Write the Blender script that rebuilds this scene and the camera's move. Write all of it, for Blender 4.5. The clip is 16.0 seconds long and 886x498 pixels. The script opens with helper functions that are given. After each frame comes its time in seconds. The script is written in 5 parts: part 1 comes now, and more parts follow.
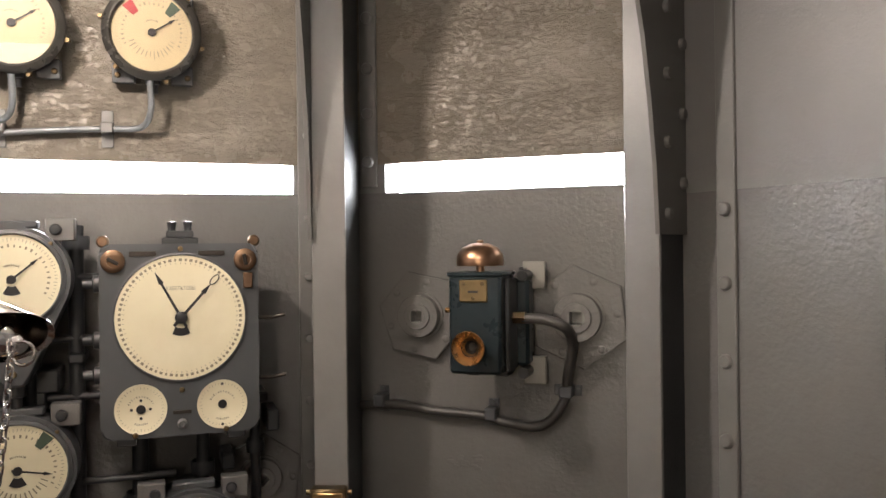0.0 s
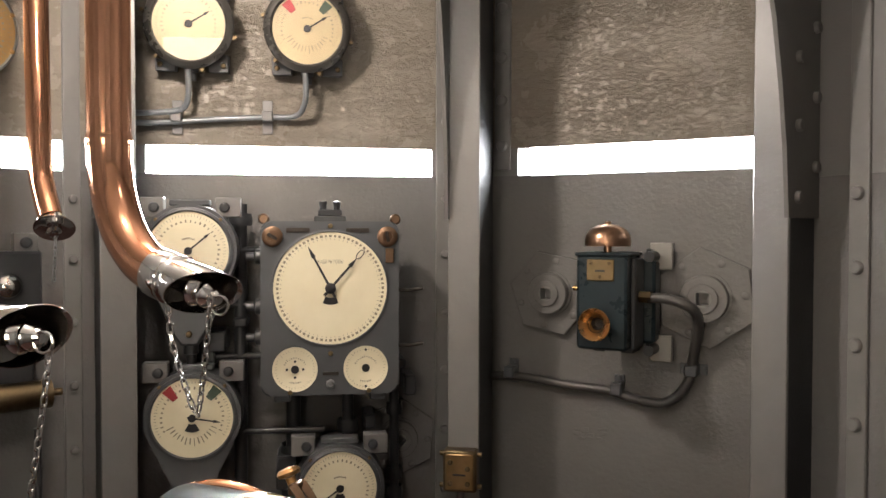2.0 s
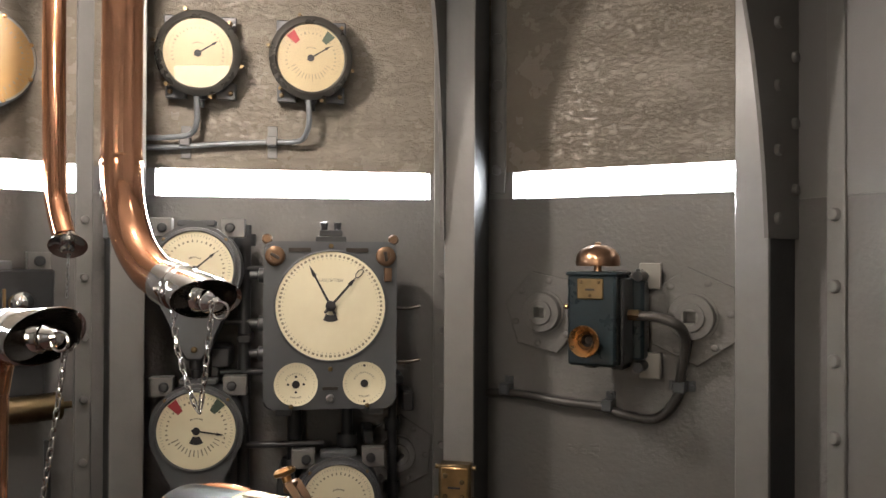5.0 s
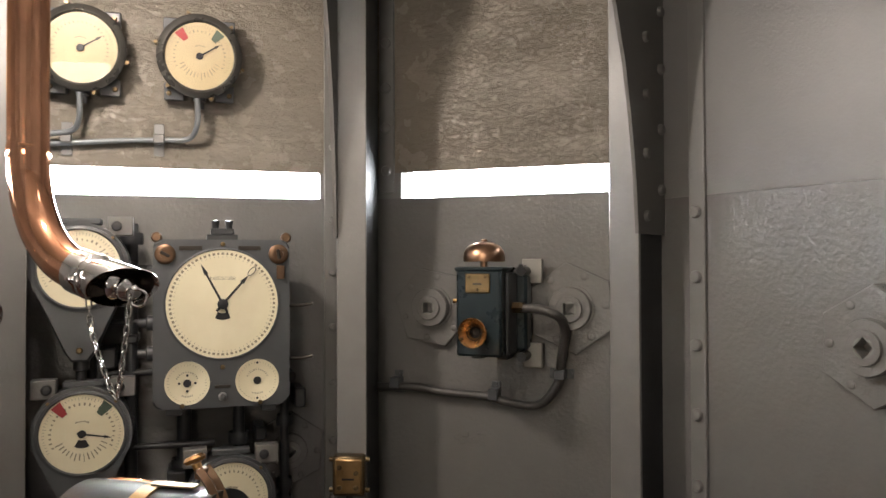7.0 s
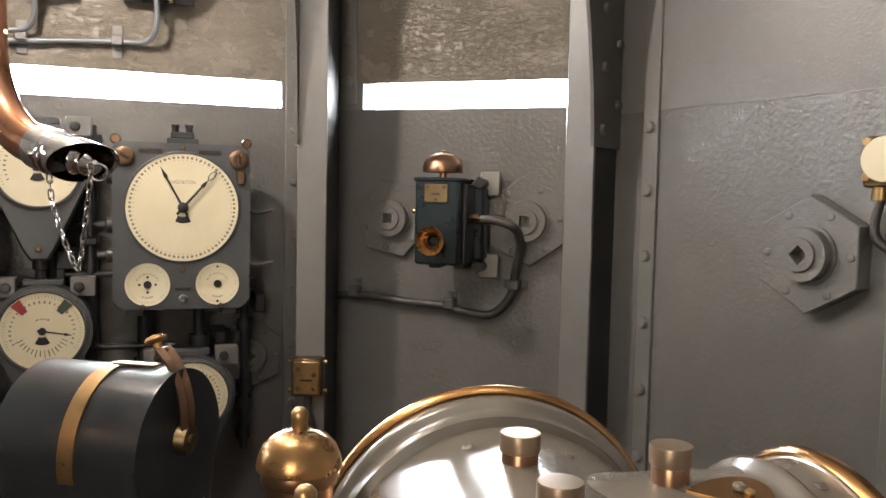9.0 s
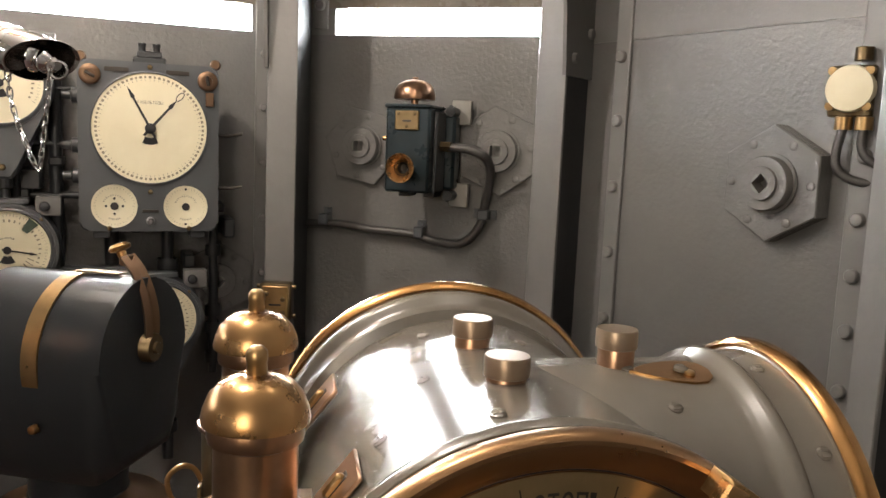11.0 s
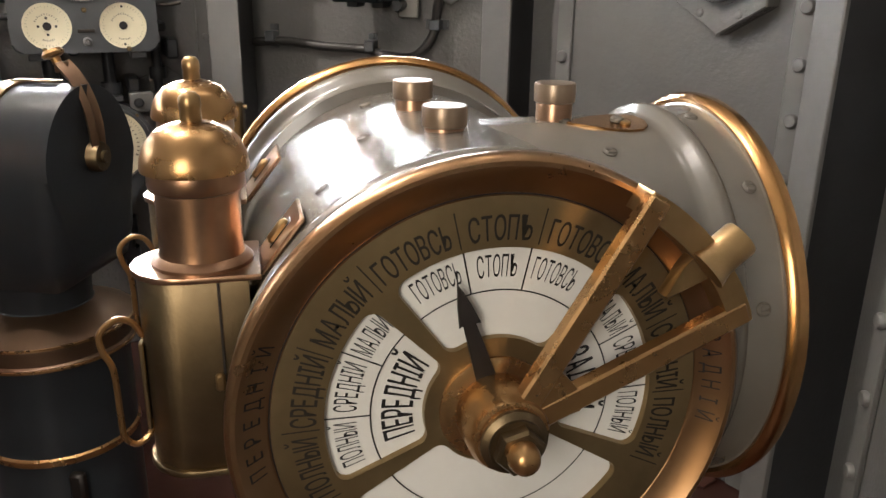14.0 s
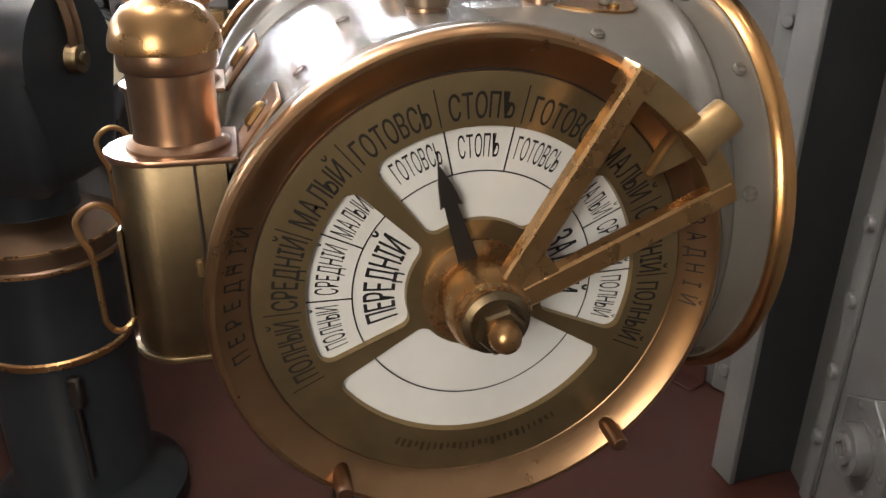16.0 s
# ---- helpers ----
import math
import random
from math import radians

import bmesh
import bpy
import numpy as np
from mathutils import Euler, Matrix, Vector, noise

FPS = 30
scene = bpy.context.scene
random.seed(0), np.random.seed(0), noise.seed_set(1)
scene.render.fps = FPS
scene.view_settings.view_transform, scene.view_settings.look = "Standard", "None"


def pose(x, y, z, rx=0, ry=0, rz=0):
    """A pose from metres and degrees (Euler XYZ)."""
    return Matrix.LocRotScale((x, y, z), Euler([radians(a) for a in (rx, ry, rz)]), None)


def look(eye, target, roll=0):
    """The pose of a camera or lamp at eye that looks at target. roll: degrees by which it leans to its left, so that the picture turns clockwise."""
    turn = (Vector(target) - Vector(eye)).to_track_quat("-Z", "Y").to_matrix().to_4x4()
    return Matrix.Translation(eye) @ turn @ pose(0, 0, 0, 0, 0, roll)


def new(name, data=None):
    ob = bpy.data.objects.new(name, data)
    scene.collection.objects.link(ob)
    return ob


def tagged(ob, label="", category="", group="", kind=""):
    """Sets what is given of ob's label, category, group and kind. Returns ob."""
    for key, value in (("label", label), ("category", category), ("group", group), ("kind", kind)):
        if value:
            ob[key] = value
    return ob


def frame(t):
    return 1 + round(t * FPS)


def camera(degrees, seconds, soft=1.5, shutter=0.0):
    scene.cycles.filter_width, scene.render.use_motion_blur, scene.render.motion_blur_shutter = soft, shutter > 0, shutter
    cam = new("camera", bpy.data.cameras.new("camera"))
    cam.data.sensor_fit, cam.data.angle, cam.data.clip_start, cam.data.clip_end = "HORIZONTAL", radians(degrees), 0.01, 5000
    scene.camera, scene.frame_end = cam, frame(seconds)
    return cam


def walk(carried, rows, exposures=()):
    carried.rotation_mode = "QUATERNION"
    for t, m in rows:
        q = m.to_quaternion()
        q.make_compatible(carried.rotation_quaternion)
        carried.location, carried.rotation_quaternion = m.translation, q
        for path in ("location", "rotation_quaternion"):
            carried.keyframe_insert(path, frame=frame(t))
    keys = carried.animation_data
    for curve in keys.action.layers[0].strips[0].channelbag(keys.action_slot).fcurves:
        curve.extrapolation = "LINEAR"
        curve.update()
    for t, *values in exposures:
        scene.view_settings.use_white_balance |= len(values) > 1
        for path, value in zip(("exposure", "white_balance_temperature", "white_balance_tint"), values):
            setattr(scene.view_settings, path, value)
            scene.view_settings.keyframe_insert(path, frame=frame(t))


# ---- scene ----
cam = camera(57.5, 16.0)
PATH = [
    (0, (0.061, 0.059, 1.674), (0.002, 2.058, 1.669), -0.7),
    (0.5, (0.071, 0.035, 1.669), (-0.061, 2.031, 1.672), -0.2),
    (1, (0.077, -0.007, 1.668), (-0.148, 1.98, 1.655), 0.2),
    (1.5, (0.081, -0.055, 1.668), (-0.234, 1.919, 1.635), 0.2),
    (2, (0.083, -0.084, 1.666), (-0.304, 1.878, 1.619), 0.1),
    (2.5, (0.084, -0.116, 1.667), (-0.353, 1.836, 1.623), -0.1),
    (3, (0.105, -0.153, 1.663), (-0.359, 1.792, 1.632), -0.2),
    (3.2, (0.111, -0.163, 1.663), (-0.36, 1.781, 1.639), -0.1),
    (5.3, (0.139, -0.178, 1.643), (-0.228, 1.788, 1.668), 0.4),
    (5.5, (0.133, -0.19, 1.646), (-0.194, 1.782, 1.675), 0.3),
    (6, (0.115, -0.221, 1.638), (-0.143, 1.762, 1.67), 0.2),
    (6.5, (0.102, -0.255, 1.629), (-0.078, 1.737, 1.661), 0.2),
    (7, (0.095, -0.269, 1.616), (-0.003, 1.728, 1.649), -0.2),
    (7.5, (0.103, -0.28, 1.601), (0.056, 1.719, 1.616), 0.0),
    (8, (0.106, -0.3, 1.576), (0.084, 1.7, 1.55), 0.8),
    (8.5, (0.11, -0.316, 1.553), (0.098, 1.682, 1.466), 1.3),
    (9, (0.114, -0.323, 1.54), (0.107, 1.673, 1.408), 1.2),
    (11.3, (0.138, -0.346, 1.476), (0.207, 1.632, 1.185), 2.5),
    (11.5, (0.14, -0.349, 1.472), (0.217, 1.625, 1.16), 2.4),
    (12, (0.146, -0.351, 1.454), (0.246, 1.611, 1.079), 2.3),
    (12.5, (0.15, -0.358, 1.442), (0.269, 1.589, 1.0), 2.2),
    (13, (0.15, -0.365, 1.425), (0.279, 1.561, 0.901), 1.6),
    (13.5, (0.156, -0.367, 1.418), (0.302, 1.537, 0.822), 1.0),
    (14, (0.158, -0.368, 1.41), (0.313, 1.516, 0.757), 0.8),
    (14.5, (0.164, -0.367, 1.402), (0.326, 1.497, 0.694), 0.7),
    (15, (0.164, -0.367, 1.396), (0.329, 1.477, 0.639), 0.8),
    (15.5, (0.167, -0.369, 1.387), (0.33, 1.457, 0.587), 0.8),
    (16, (0.169, -0.37, 1.38), (0.332, 1.437, 0.54), 0.6),
]
walk(cam, [(t, look(eye, target, roll)) for t, eye, target, roll in PATH],
     exposures=[(0, 0.27, 6560, 12), (6.0, 0.11, 6450, 10), (9.0, 0.32, 6500, 10), (12.0, 0.4, 6550, 10), (14.0, 0.55, 6150, 9), (16.0, 0.68, 5950, 9)])

# ---- world, lamps, exposure ----
world = bpy.data.worlds.new("sky")
scene.world = world
world.use_nodes = True
wn = world.node_tree
sky = wn.nodes.new("ShaderNodeTexSky")
sky.sky_type, sky.sun_disc = "NISHITA", False
sky.sun_elevation, sky.sun_rotation = radians(30), radians(200)
wn.nodes["Background"].inputs[1].default_value = 0.12
wn.links.new(sky.outputs[0], wn.nodes["Background"].inputs[0])


def area_lamp(name, eye, target, sx, sy, watts, colour):
    d = bpy.data.lights.new(name, "AREA")
    d.shape, d.size, d.size_y, d.energy, d.color = "RECTANGLE", sx, sy, watts, colour
    ob = new(name, d)
    ob.matrix_world = look(eye, target)
    return ob


area_lamp("doorway_daylight", (-0.42, -1.215, 1.70), (-0.30, 0.9, 1.70), 0.55, 0.78, 11, (1.0, 0.88, 0.72))
# all out of view; the third is a weak fill added for the right side
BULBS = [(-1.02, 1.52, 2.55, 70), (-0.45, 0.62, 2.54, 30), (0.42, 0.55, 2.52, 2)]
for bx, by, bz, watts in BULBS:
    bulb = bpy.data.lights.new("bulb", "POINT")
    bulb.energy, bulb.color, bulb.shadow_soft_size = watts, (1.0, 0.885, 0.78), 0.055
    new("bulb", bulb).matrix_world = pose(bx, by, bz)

# ---- materials ----


def material(name, base, rough=0.5, metal=0.0, vary=0.12, scale=30.0, bump=0.0, bump_scale=200.0, blotch=4.0, coat=0.0, second=None, rough_vary=0.015, spec=0.5, stretch=None):
    m = bpy.data.materials.new(name)
    m.use_nodes = True
    nt = m.node_tree
    N, L = nt.nodes, nt.links
    b = N["Principled BSDF"]
    b.inputs["Metallic"].default_value = metal
    b.inputs["Specular IOR Level"].default_value = spec
    b.inputs["Coat Weight"].default_value = coat
    b.inputs["Coat Roughness"].default_value = 0.08
    tc = N.new("ShaderNodeTexCoord")
    vec = tc.outputs["Object"]
    if stretch:
        mp = N.new("ShaderNodeMapping")
        mp.inputs["Scale"].default_value = stretch
        L.new(vec, mp.inputs[0])
        vec = mp.outputs[0]

    def noise_tex(sc, detail=6.0, r=0.6):
        t = N.new("ShaderNodeTexNoise")
        t.inputs["Scale"].default_value, t.inputs["Detail"].default_value, t.inputs["Roughness"].default_value = sc, detail, r
        L.new(vec, t.inputs["Vector"])
        return t.outputs["Fac"]

    fine, big = noise_tex(scale), noise_tex(blotch, 4.0)
    mix = N.new("ShaderNodeMix")
    mix.data_type = "RGBA"
    dark = [c * (1 - vary) for c in base]
    light = second or [min(1.0, c * (1 + vary)) for c in base]
    mix.inputs[6].default_value, mix.inputs[7].default_value = (*dark, 1), (*light, 1)
    add = N.new("ShaderNodeMath")
    add.operation = "MULTIPLY_ADD"
    add.inputs[1].default_value = 0.45
    L.new(fine, add.inputs[0])
    ramp = N.new("ShaderNodeMapRange")
    ramp.inputs[1].default_value, ramp.inputs[2].default_value, ramp.inputs[3].default_value, ramp.inputs[4].default_value = 0.3, 0.7, -0.1, 0.65
    L.new(big, ramp.inputs[0])
    L.new(ramp.outputs[0], add.inputs[2])
    L.new(add.outputs[0], mix.inputs[0])
    L.new(mix.outputs[2], b.inputs["Base Color"])
    rr = N.new("ShaderNodeMapRange")
    rr.inputs[1].default_value, rr.inputs[2].default_value = 0.3, 0.7
    rr.inputs[3].default_value, rr.inputs[4].default_value = max(0.02, rough - rough_vary), min(1, rough + rough_vary)
    L.new(noise_tex(blotch * 3.1, 5.0), rr.inputs[0])
    L.new(rr.outputs[0], b.inputs["Roughness"])
    if bump:
        bn = N.new("ShaderNodeBump")
        bn.inputs["Strength"].default_value = 0.6
        bn.inputs["Distance"].default_value = bump
        L.new(noise_tex(bump_scale, 5.0, 0.55), bn.inputs["Height"])
        L.new(bn.outputs[0], b.inputs["Normal"])
    return m


def cast_armour(name, base):
    """Thick grey paint over rough rolled armour: shallow flakes and pits."""
    m = material(name, base, 0.27, vary=0.14, scale=42, blotch=3)
    N, L = m.node_tree.nodes, m.node_tree.links
    b = N["Principled BSDF"]
    tc = N.new("ShaderNodeTexCoord")
    mp = N.new("ShaderNodeMapping")
    mp.inputs["Scale"].default_value = (0.7, 0.7, 1.5)
    L.new(tc.outputs["Object"], mp.inputs[0])
    n1, n2, mask = (N.new("ShaderNodeTexNoise") for _ in range(3))
    for t, s, d in ((n1, 23, 12.0), (n2, 150, 5.0), (mask, 4, 3.0)):
        t.inputs["Scale"].default_value, t.inputs["Detail"].default_value = s, d
        L.new(mp.outputs[0], t.inputs["Vector"])
    n1.inputs["Roughness"].default_value = 0.74
    ramp = N.new("ShaderNodeValToRGB")
    ramp.color_ramp.elements[0].position, ramp.color_ramp.elements[1].position = 0.44, 0.56
    L.new(n1.outputs["Fac"], ramp.inputs[0])
    mk = N.new("ShaderNodeMapRange")
    mk.inputs[1].default_value, mk.inputs[2].default_value, mk.inputs[3].default_value, mk.inputs[4].default_value = 0.35, 0.60, 0.45, 1.0
    L.new(mask.outputs["Fac"], mk.inputs[0])
    mu = N.new("ShaderNodeMath")
    mu.operation = "MULTIPLY"
    L.new(ramp.outputs[0], mu.inputs[0])
    L.new(mk.outputs[0], mu.inputs[1])
    ad = N.new("ShaderNodeMath")
    ad.operation = "MULTIPLY_ADD"
    ad.inputs[1].default_value = 0.6
    L.new(n2.outputs["Fac"], ad.inputs[0])
    L.new(mu.outputs[0], ad.inputs[2])
    bn = N.new("ShaderNodeBump")
    bn.inputs["Strength"].default_value, bn.inputs["Distance"].default_value = 1.0, 0.0023
    L.new(ad.outputs[0], bn.inputs["Height"])
    L.new(bn.outputs[0], b.inputs["Normal"])
    return m


GREY = (0.135, 0.130, 0.125)
paint = material("grey_paint", GREY, 0.36, vary=0.07, scale=25, bump=0.0016, bump_scale=110, blotch=3)
plate_paint = material("pebbled_grey_paint", GREY, 0.20, vary=0.12, scale=40, bump=0.0042, bump_scale=62, blotch=2, rough_vary=0.05)
# near-black: the shade on the frames' side faces is put into this colour
shaded_web = material("shaded_web_paint", (0.030, 0.030, 0.031), 0.55, vary=0.15, scale=25, bump=0.0012, bump_scale=90, spec=0.3)
matte_paint = material("matte_frame_paint", (0.10, 0.096, 0.09), 0.55, vary=0.08, scale=25, bump=0.0012, bump_scale=90, spec=0.25)
armour = cast_armour("armour_paint", (0.195, 0.169, 0.136))
frame_paint = material("frame_paint", (0.145, 0.14, 0.133), 0.38, vary=0.10, scale=20, bump=0.0015, bump_scale=60, blotch=5)
box_paint = material("instrument_paint", (0.058, 0.061, 0.065), 0.42, vary=0.15, scale=40, bump=0.0006, bump_scale=250)
tarnish = material("tarnished_copper", (0.17, 0.105, 0.065), 0.4, 0.9, vary=0.2, scale=50)
dark_paint = material("dark_instrument_paint", (0.026, 0.027, 0.029), 0.4, vary=0.25, scale=30, bump=0.0006, bump_scale=200)
teal_paint = material("teal_black_paint", (0.012, 0.020, 0.024), 0.28, vary=0.2, scale=40, bump=0.0005, bump_scale=150)
hood_paint = material("hood_paint", (0.020, 0.022, 0.0245), 0.30, vary=0.15, scale=20, bump=0.0004, bump_scale=90, rough_vary=0.02, spec=0.32)
body_paint = material("glossy_grey_enamel", (0.125, 0.110, 0.090), 0.22, vary=0.10, scale=14, bump=0.00018, bump_scale=40, rough_vary=0.02, blotch=7, spec=0.75)
gauge_metal = material("dark_gauge_metal", (0.085, 0.080, 0.072), 0.28, 0.6, vary=0.2, scale=40)
brass = material("aged_brass", (0.36, 0.232, 0.105), 0.32, 0.88, vary=0.30, scale=40, bump=0.0003, bump_scale=300, blotch=11, rough_vary=0.05)
dull_brass = material("dull_brass", (0.165, 0.12, 0.067), 0.40, 1.0, vary=0.35, scale=30, bump=0.0003, bump_scale=300, blotch=12)
bronze = material("bronze", (0.38, 0.218, 0.092), 0.28, 0.9, vary=0.2, scale=25, blotch=11, rough_vary=0.03)
dial_brass = material("lettered_brass", (0.27, 0.192, 0.095), 0.37, 0.88, vary=0.30, scale=45, bump=0.0002, bump_scale=300, blotch=10, rough_vary=0.05)
bezel_bronze = material("bezel_bronze", (0.34, 0.195, 0.095), 0.29, 0.95, vary=0.2, scale=30, blotch=7, rough_vary=0.02)
rim_bronze = material("copper_bronze", (0.50, 0.265, 0.10), 0.23, 1.0, vary=0.15, scale=20, blotch=9)
engraving = material("engraved_shadow", (0.018, 0.014, 0.009), 0.6, 0.0, vary=0.3, spec=0.2)
horn_cap = material("tan_cap", (0.24, 0.175, 0.12), 0.33, 0.65, vary=0.2, scale=40)
copper = material("polished_copper", (0.72, 0.36, 0.215), 0.12, 1.0, vary=0.22, scale=14, bump=0.0018, bump_scale=9, blotch=9, stretch=(1, 1, 0.3))
pink_copper = material("worn_copper", (0.28, 0.165, 0.100), 0.29, 0.95, vary=0.38, scale=25, blotch=12)
# darker copy of the nickel, with the shade inside the mouthpieces in its colour
shaded_nickel = material("nickel_in_shade", (0.11, 0.10, 0.09), 0.22, 1.0, vary=0.3, scale=40)
chrome = material("nickel_plate", (0.75, 0.74, 0.73), 0.10, 1.0, vary=0.06, scale=30, rough_vary=0.05)
steel = material("worn_steel", (0.30, 0.30, 0.31), 0.35, 1.0, vary=0.15, scale=60)
black_steel = material("blackened_steel", (0.05, 0.042, 0.036), 0.38, 0.7, vary=0.3, scale=60)
ink = material("ink", (0.012, 0.011, 0.012), 0.5, vary=0.2)
grey_ink = material("faded_ink", (0.25, 0.215, 0.145), 0.6, vary=0.2)
red_mark = material("red_mark", (0.32, 0.025, 0.03), 0.5)
green_mark = material("green_mark", (0.05, 0.075, 0.05), 0.5)
enamel = material("white_enamel", (0.66, 0.64, 0.59), 0.16, vary=0.05, scale=8, second=(0.73, 0.71, 0.66), blotch=10, rough_vary=0.05)
cream = material("cream_dial", (0.76, 0.68, 0.47), 0.42, vary=0.05, scale=6, second=(0.82, 0.75, 0.55), blotch=7)
amber_dial = material("amber_dial", (0.34, 0.20, 0.065), 0.3, vary=0.15, scale=6, blotch=7)
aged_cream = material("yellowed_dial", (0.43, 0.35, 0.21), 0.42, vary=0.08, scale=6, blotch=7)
cable_mat = material("braided_cable", (0.07, 0.066, 0.062), 0.42, 0.4, vary=0.4, scale=140, bump=0.002, bump_scale=170)
conduit_mat = material("grey_conduit", (0.16, 0.17, 0.18), 0.35, 0.2, vary=0.12)
linoleum = material("red_linoleum", (0.052, 0.017, 0.012), 0.38, vary=0.2, scale=9, bump=0.0006, bump_scale=60)
white_paint = material("white_ceiling_paint", (0.72, 0.71, 0.68), 0.5, vary=0.04, scale=10)
pale_plate = material("pale_bracket", (0.22, 0.21, 0.19), 0.5, vary=0.12)

glass = bpy.data.materials.new("gauge_glass")
glass.use_nodes = True
gb = glass.node_tree.nodes["Principled BSDF"]
gb.inputs["Transmission Weight"].default_value, gb.inputs["Roughness"].default_value, gb.inputs["IOR"].default_value = 1.0, 0.01, 1.45

glow = bpy.data.materials.new("overcast_glow")
glow.use_nodes = True
gn = glow.node_tree
gn.nodes.remove(gn.nodes["Principled BSDF"])
em = gn.nodes.new("ShaderNodeEmission")
em.inputs[0].default_value = (0.93, 0.97, 1.0, 1)
where = gn.nodes.new("ShaderNodeTexCoord")
split = gn.nodes.new("ShaderNodeSeparateXYZ")
# the overcast is brightest round the hidden sun and falls off to both sides
off = gn.nodes.new("ShaderNodeMath")
off.operation, off.inputs[1].default_value = "ADD", 1.7
away = gn.nodes.new("ShaderNodeMath")
away.operation = "ABSOLUTE"
to_sun = gn.nodes.new("ShaderNodeMapRange")
to_sun.interpolation_type = "SMOOTHSTEP"
to_sun.inputs[1].default_value, to_sun.inputs[2].default_value, to_sun.inputs[3].default_value, to_sun.inputs[4].default_value = 0.3, 1.9, 330.0, 55.0
gn.links.new(where.outputs["Object"], split.inputs[0])
gn.links.new(split.outputs[0], off.inputs[0])
gn.links.new(off.outputs[0], away.inputs[0])
gn.links.new(away.outputs[0], to_sun.inputs[0])
gn.links.new(to_sun.outputs[0], em.inputs[1])
gn.links.new(em.outputs[0], gn.nodes["Material Output"].inputs[0])

# ---- mesh helpers ----
I4 = Matrix.Identity(4)


def thing(name, m, label, category, group="", kind=""):
    ob = new(name)
    ob.empty_display_size = 0.05
    ob.matrix_world = m
    return tagged(ob, label, category, group, kind)


def link(name, bm, mat, smooth=40):
    bmesh.ops.recalc_face_normals(bm, faces=bm.faces)
    me = bpy.data.meshes.new(name)
    if smooth:
        for f in bm.faces:
            f.smooth = True
        lim = radians(smooth)
        for e in bm.edges:
            e.smooth = len(e.link_faces) != 2 or e.calc_face_angle(0) < lim
    bm.to_mesh(me)
    bm.free()
    me.materials.append(mat)
    return new(name, me)


def part(name, bm, mat, parent, label="", smooth=40):
    ob = link(name, bm, mat, smooth)
    ob.parent = parent
    if label:
        tagged(ob, label)
    return ob


def again(ob, m, name=None):
    """One more piece on the same mesh, under the same parent."""
    o = new(name or ob.name, ob.data)
    o.parent, o.matrix_basis = ob.parent, m
    return o


def box(bm, c, s, bevel=0.0, m=I4, seg=1):
    r = bmesh.ops.create_cube(bm, size=1.0, matrix=m @ Matrix.Translation(c) @ Matrix.Diagonal((*s, 1)))
    if bevel:
        edges = list({e for v in r["verts"] for e in v.link_edges})
        bmesh.ops.bevel(bm, geom=edges, offset=bevel, segments=seg, profile=0.5, affect="EDGES")
    return bm


def lathe(bm, prof, m=I4, n=48, close=False, arc=None):
    """Turns (radius, height) points round local z."""
    a0, a1 = arc or (0, 2 * math.pi)
    full = arc is None
    rings = []
    for r, h in prof:
        if r < 1e-6 and full:
            rings.append([bm.verts.new(m @ Vector((0, 0, h)))])
        else:
            k = n if full else n + 1
            rings.append([bm.verts.new(m @ Vector((r * math.cos(a0 + (a1 - a0) * i / n), r * math.sin(a0 + (a1 - a0) * i / n), h))) for i in range(k)])
    pairs = list(zip(rings, rings[1:])) + ([(rings[-1], rings[0])] if close else [])
    for a, b in pairs:
        for i in range(n):
            j = (i + 1) % n if full else i + 1
            q = [a[i % len(a)], a[j % len(a)], b[j % len(b)], b[i % len(b)]]
            q = list(dict.fromkeys(q))
            if len(q) > 2:
                bm.faces.new(q)
    return bm


def rod(bm, p0, p1, r, n=16, m=I4, r1=None):
    p0, p1 = Vector(p0), Vector(p1)
    q = Matrix.Translation(p0) @ (p1 - p0).to_track_quat("Z", "Y").to_matrix().to_4x4()
    h = (p1 - p0).length
    r1 = r if r1 is None else r1
    return lathe(bm, [(0, 0), (r, 0), (r1, h), (0, h)], m @ q, n)


def bolt(bm, p, axis, r, h, n=12, m=I4):
    """A domed head on a surface at p, out along axis."""
    q = Matrix.Translation(p) @ Vector(axis).to_track_quat("Z", "Y").to_matrix().to_4x4()
    return lathe(bm, [(r, -0.002), (r, h * 0.55), (r * 0.8, h * 0.9), (r * 0.4, h), (0, h)], m @ q, n)


def curve_pts(pts, n=12):
    """A smooth line through points."""
    P = [Vector(p) for p in pts]
    out = []
    for i in range(len(P) - 1):
        a, b, c, d = P[max(i - 1, 0)], P[i], P[i + 1], P[min(i + 2, len(P) - 1)]
        for k in range(n):
            t = k / n
            out.append(0.5 * (2 * b + (c - a) * t + (2 * a - 5 * b + 4 * c - d) * t * t + (3 * b - a - 3 * c + d) * t ** 3))
    return out + [P[-1]]


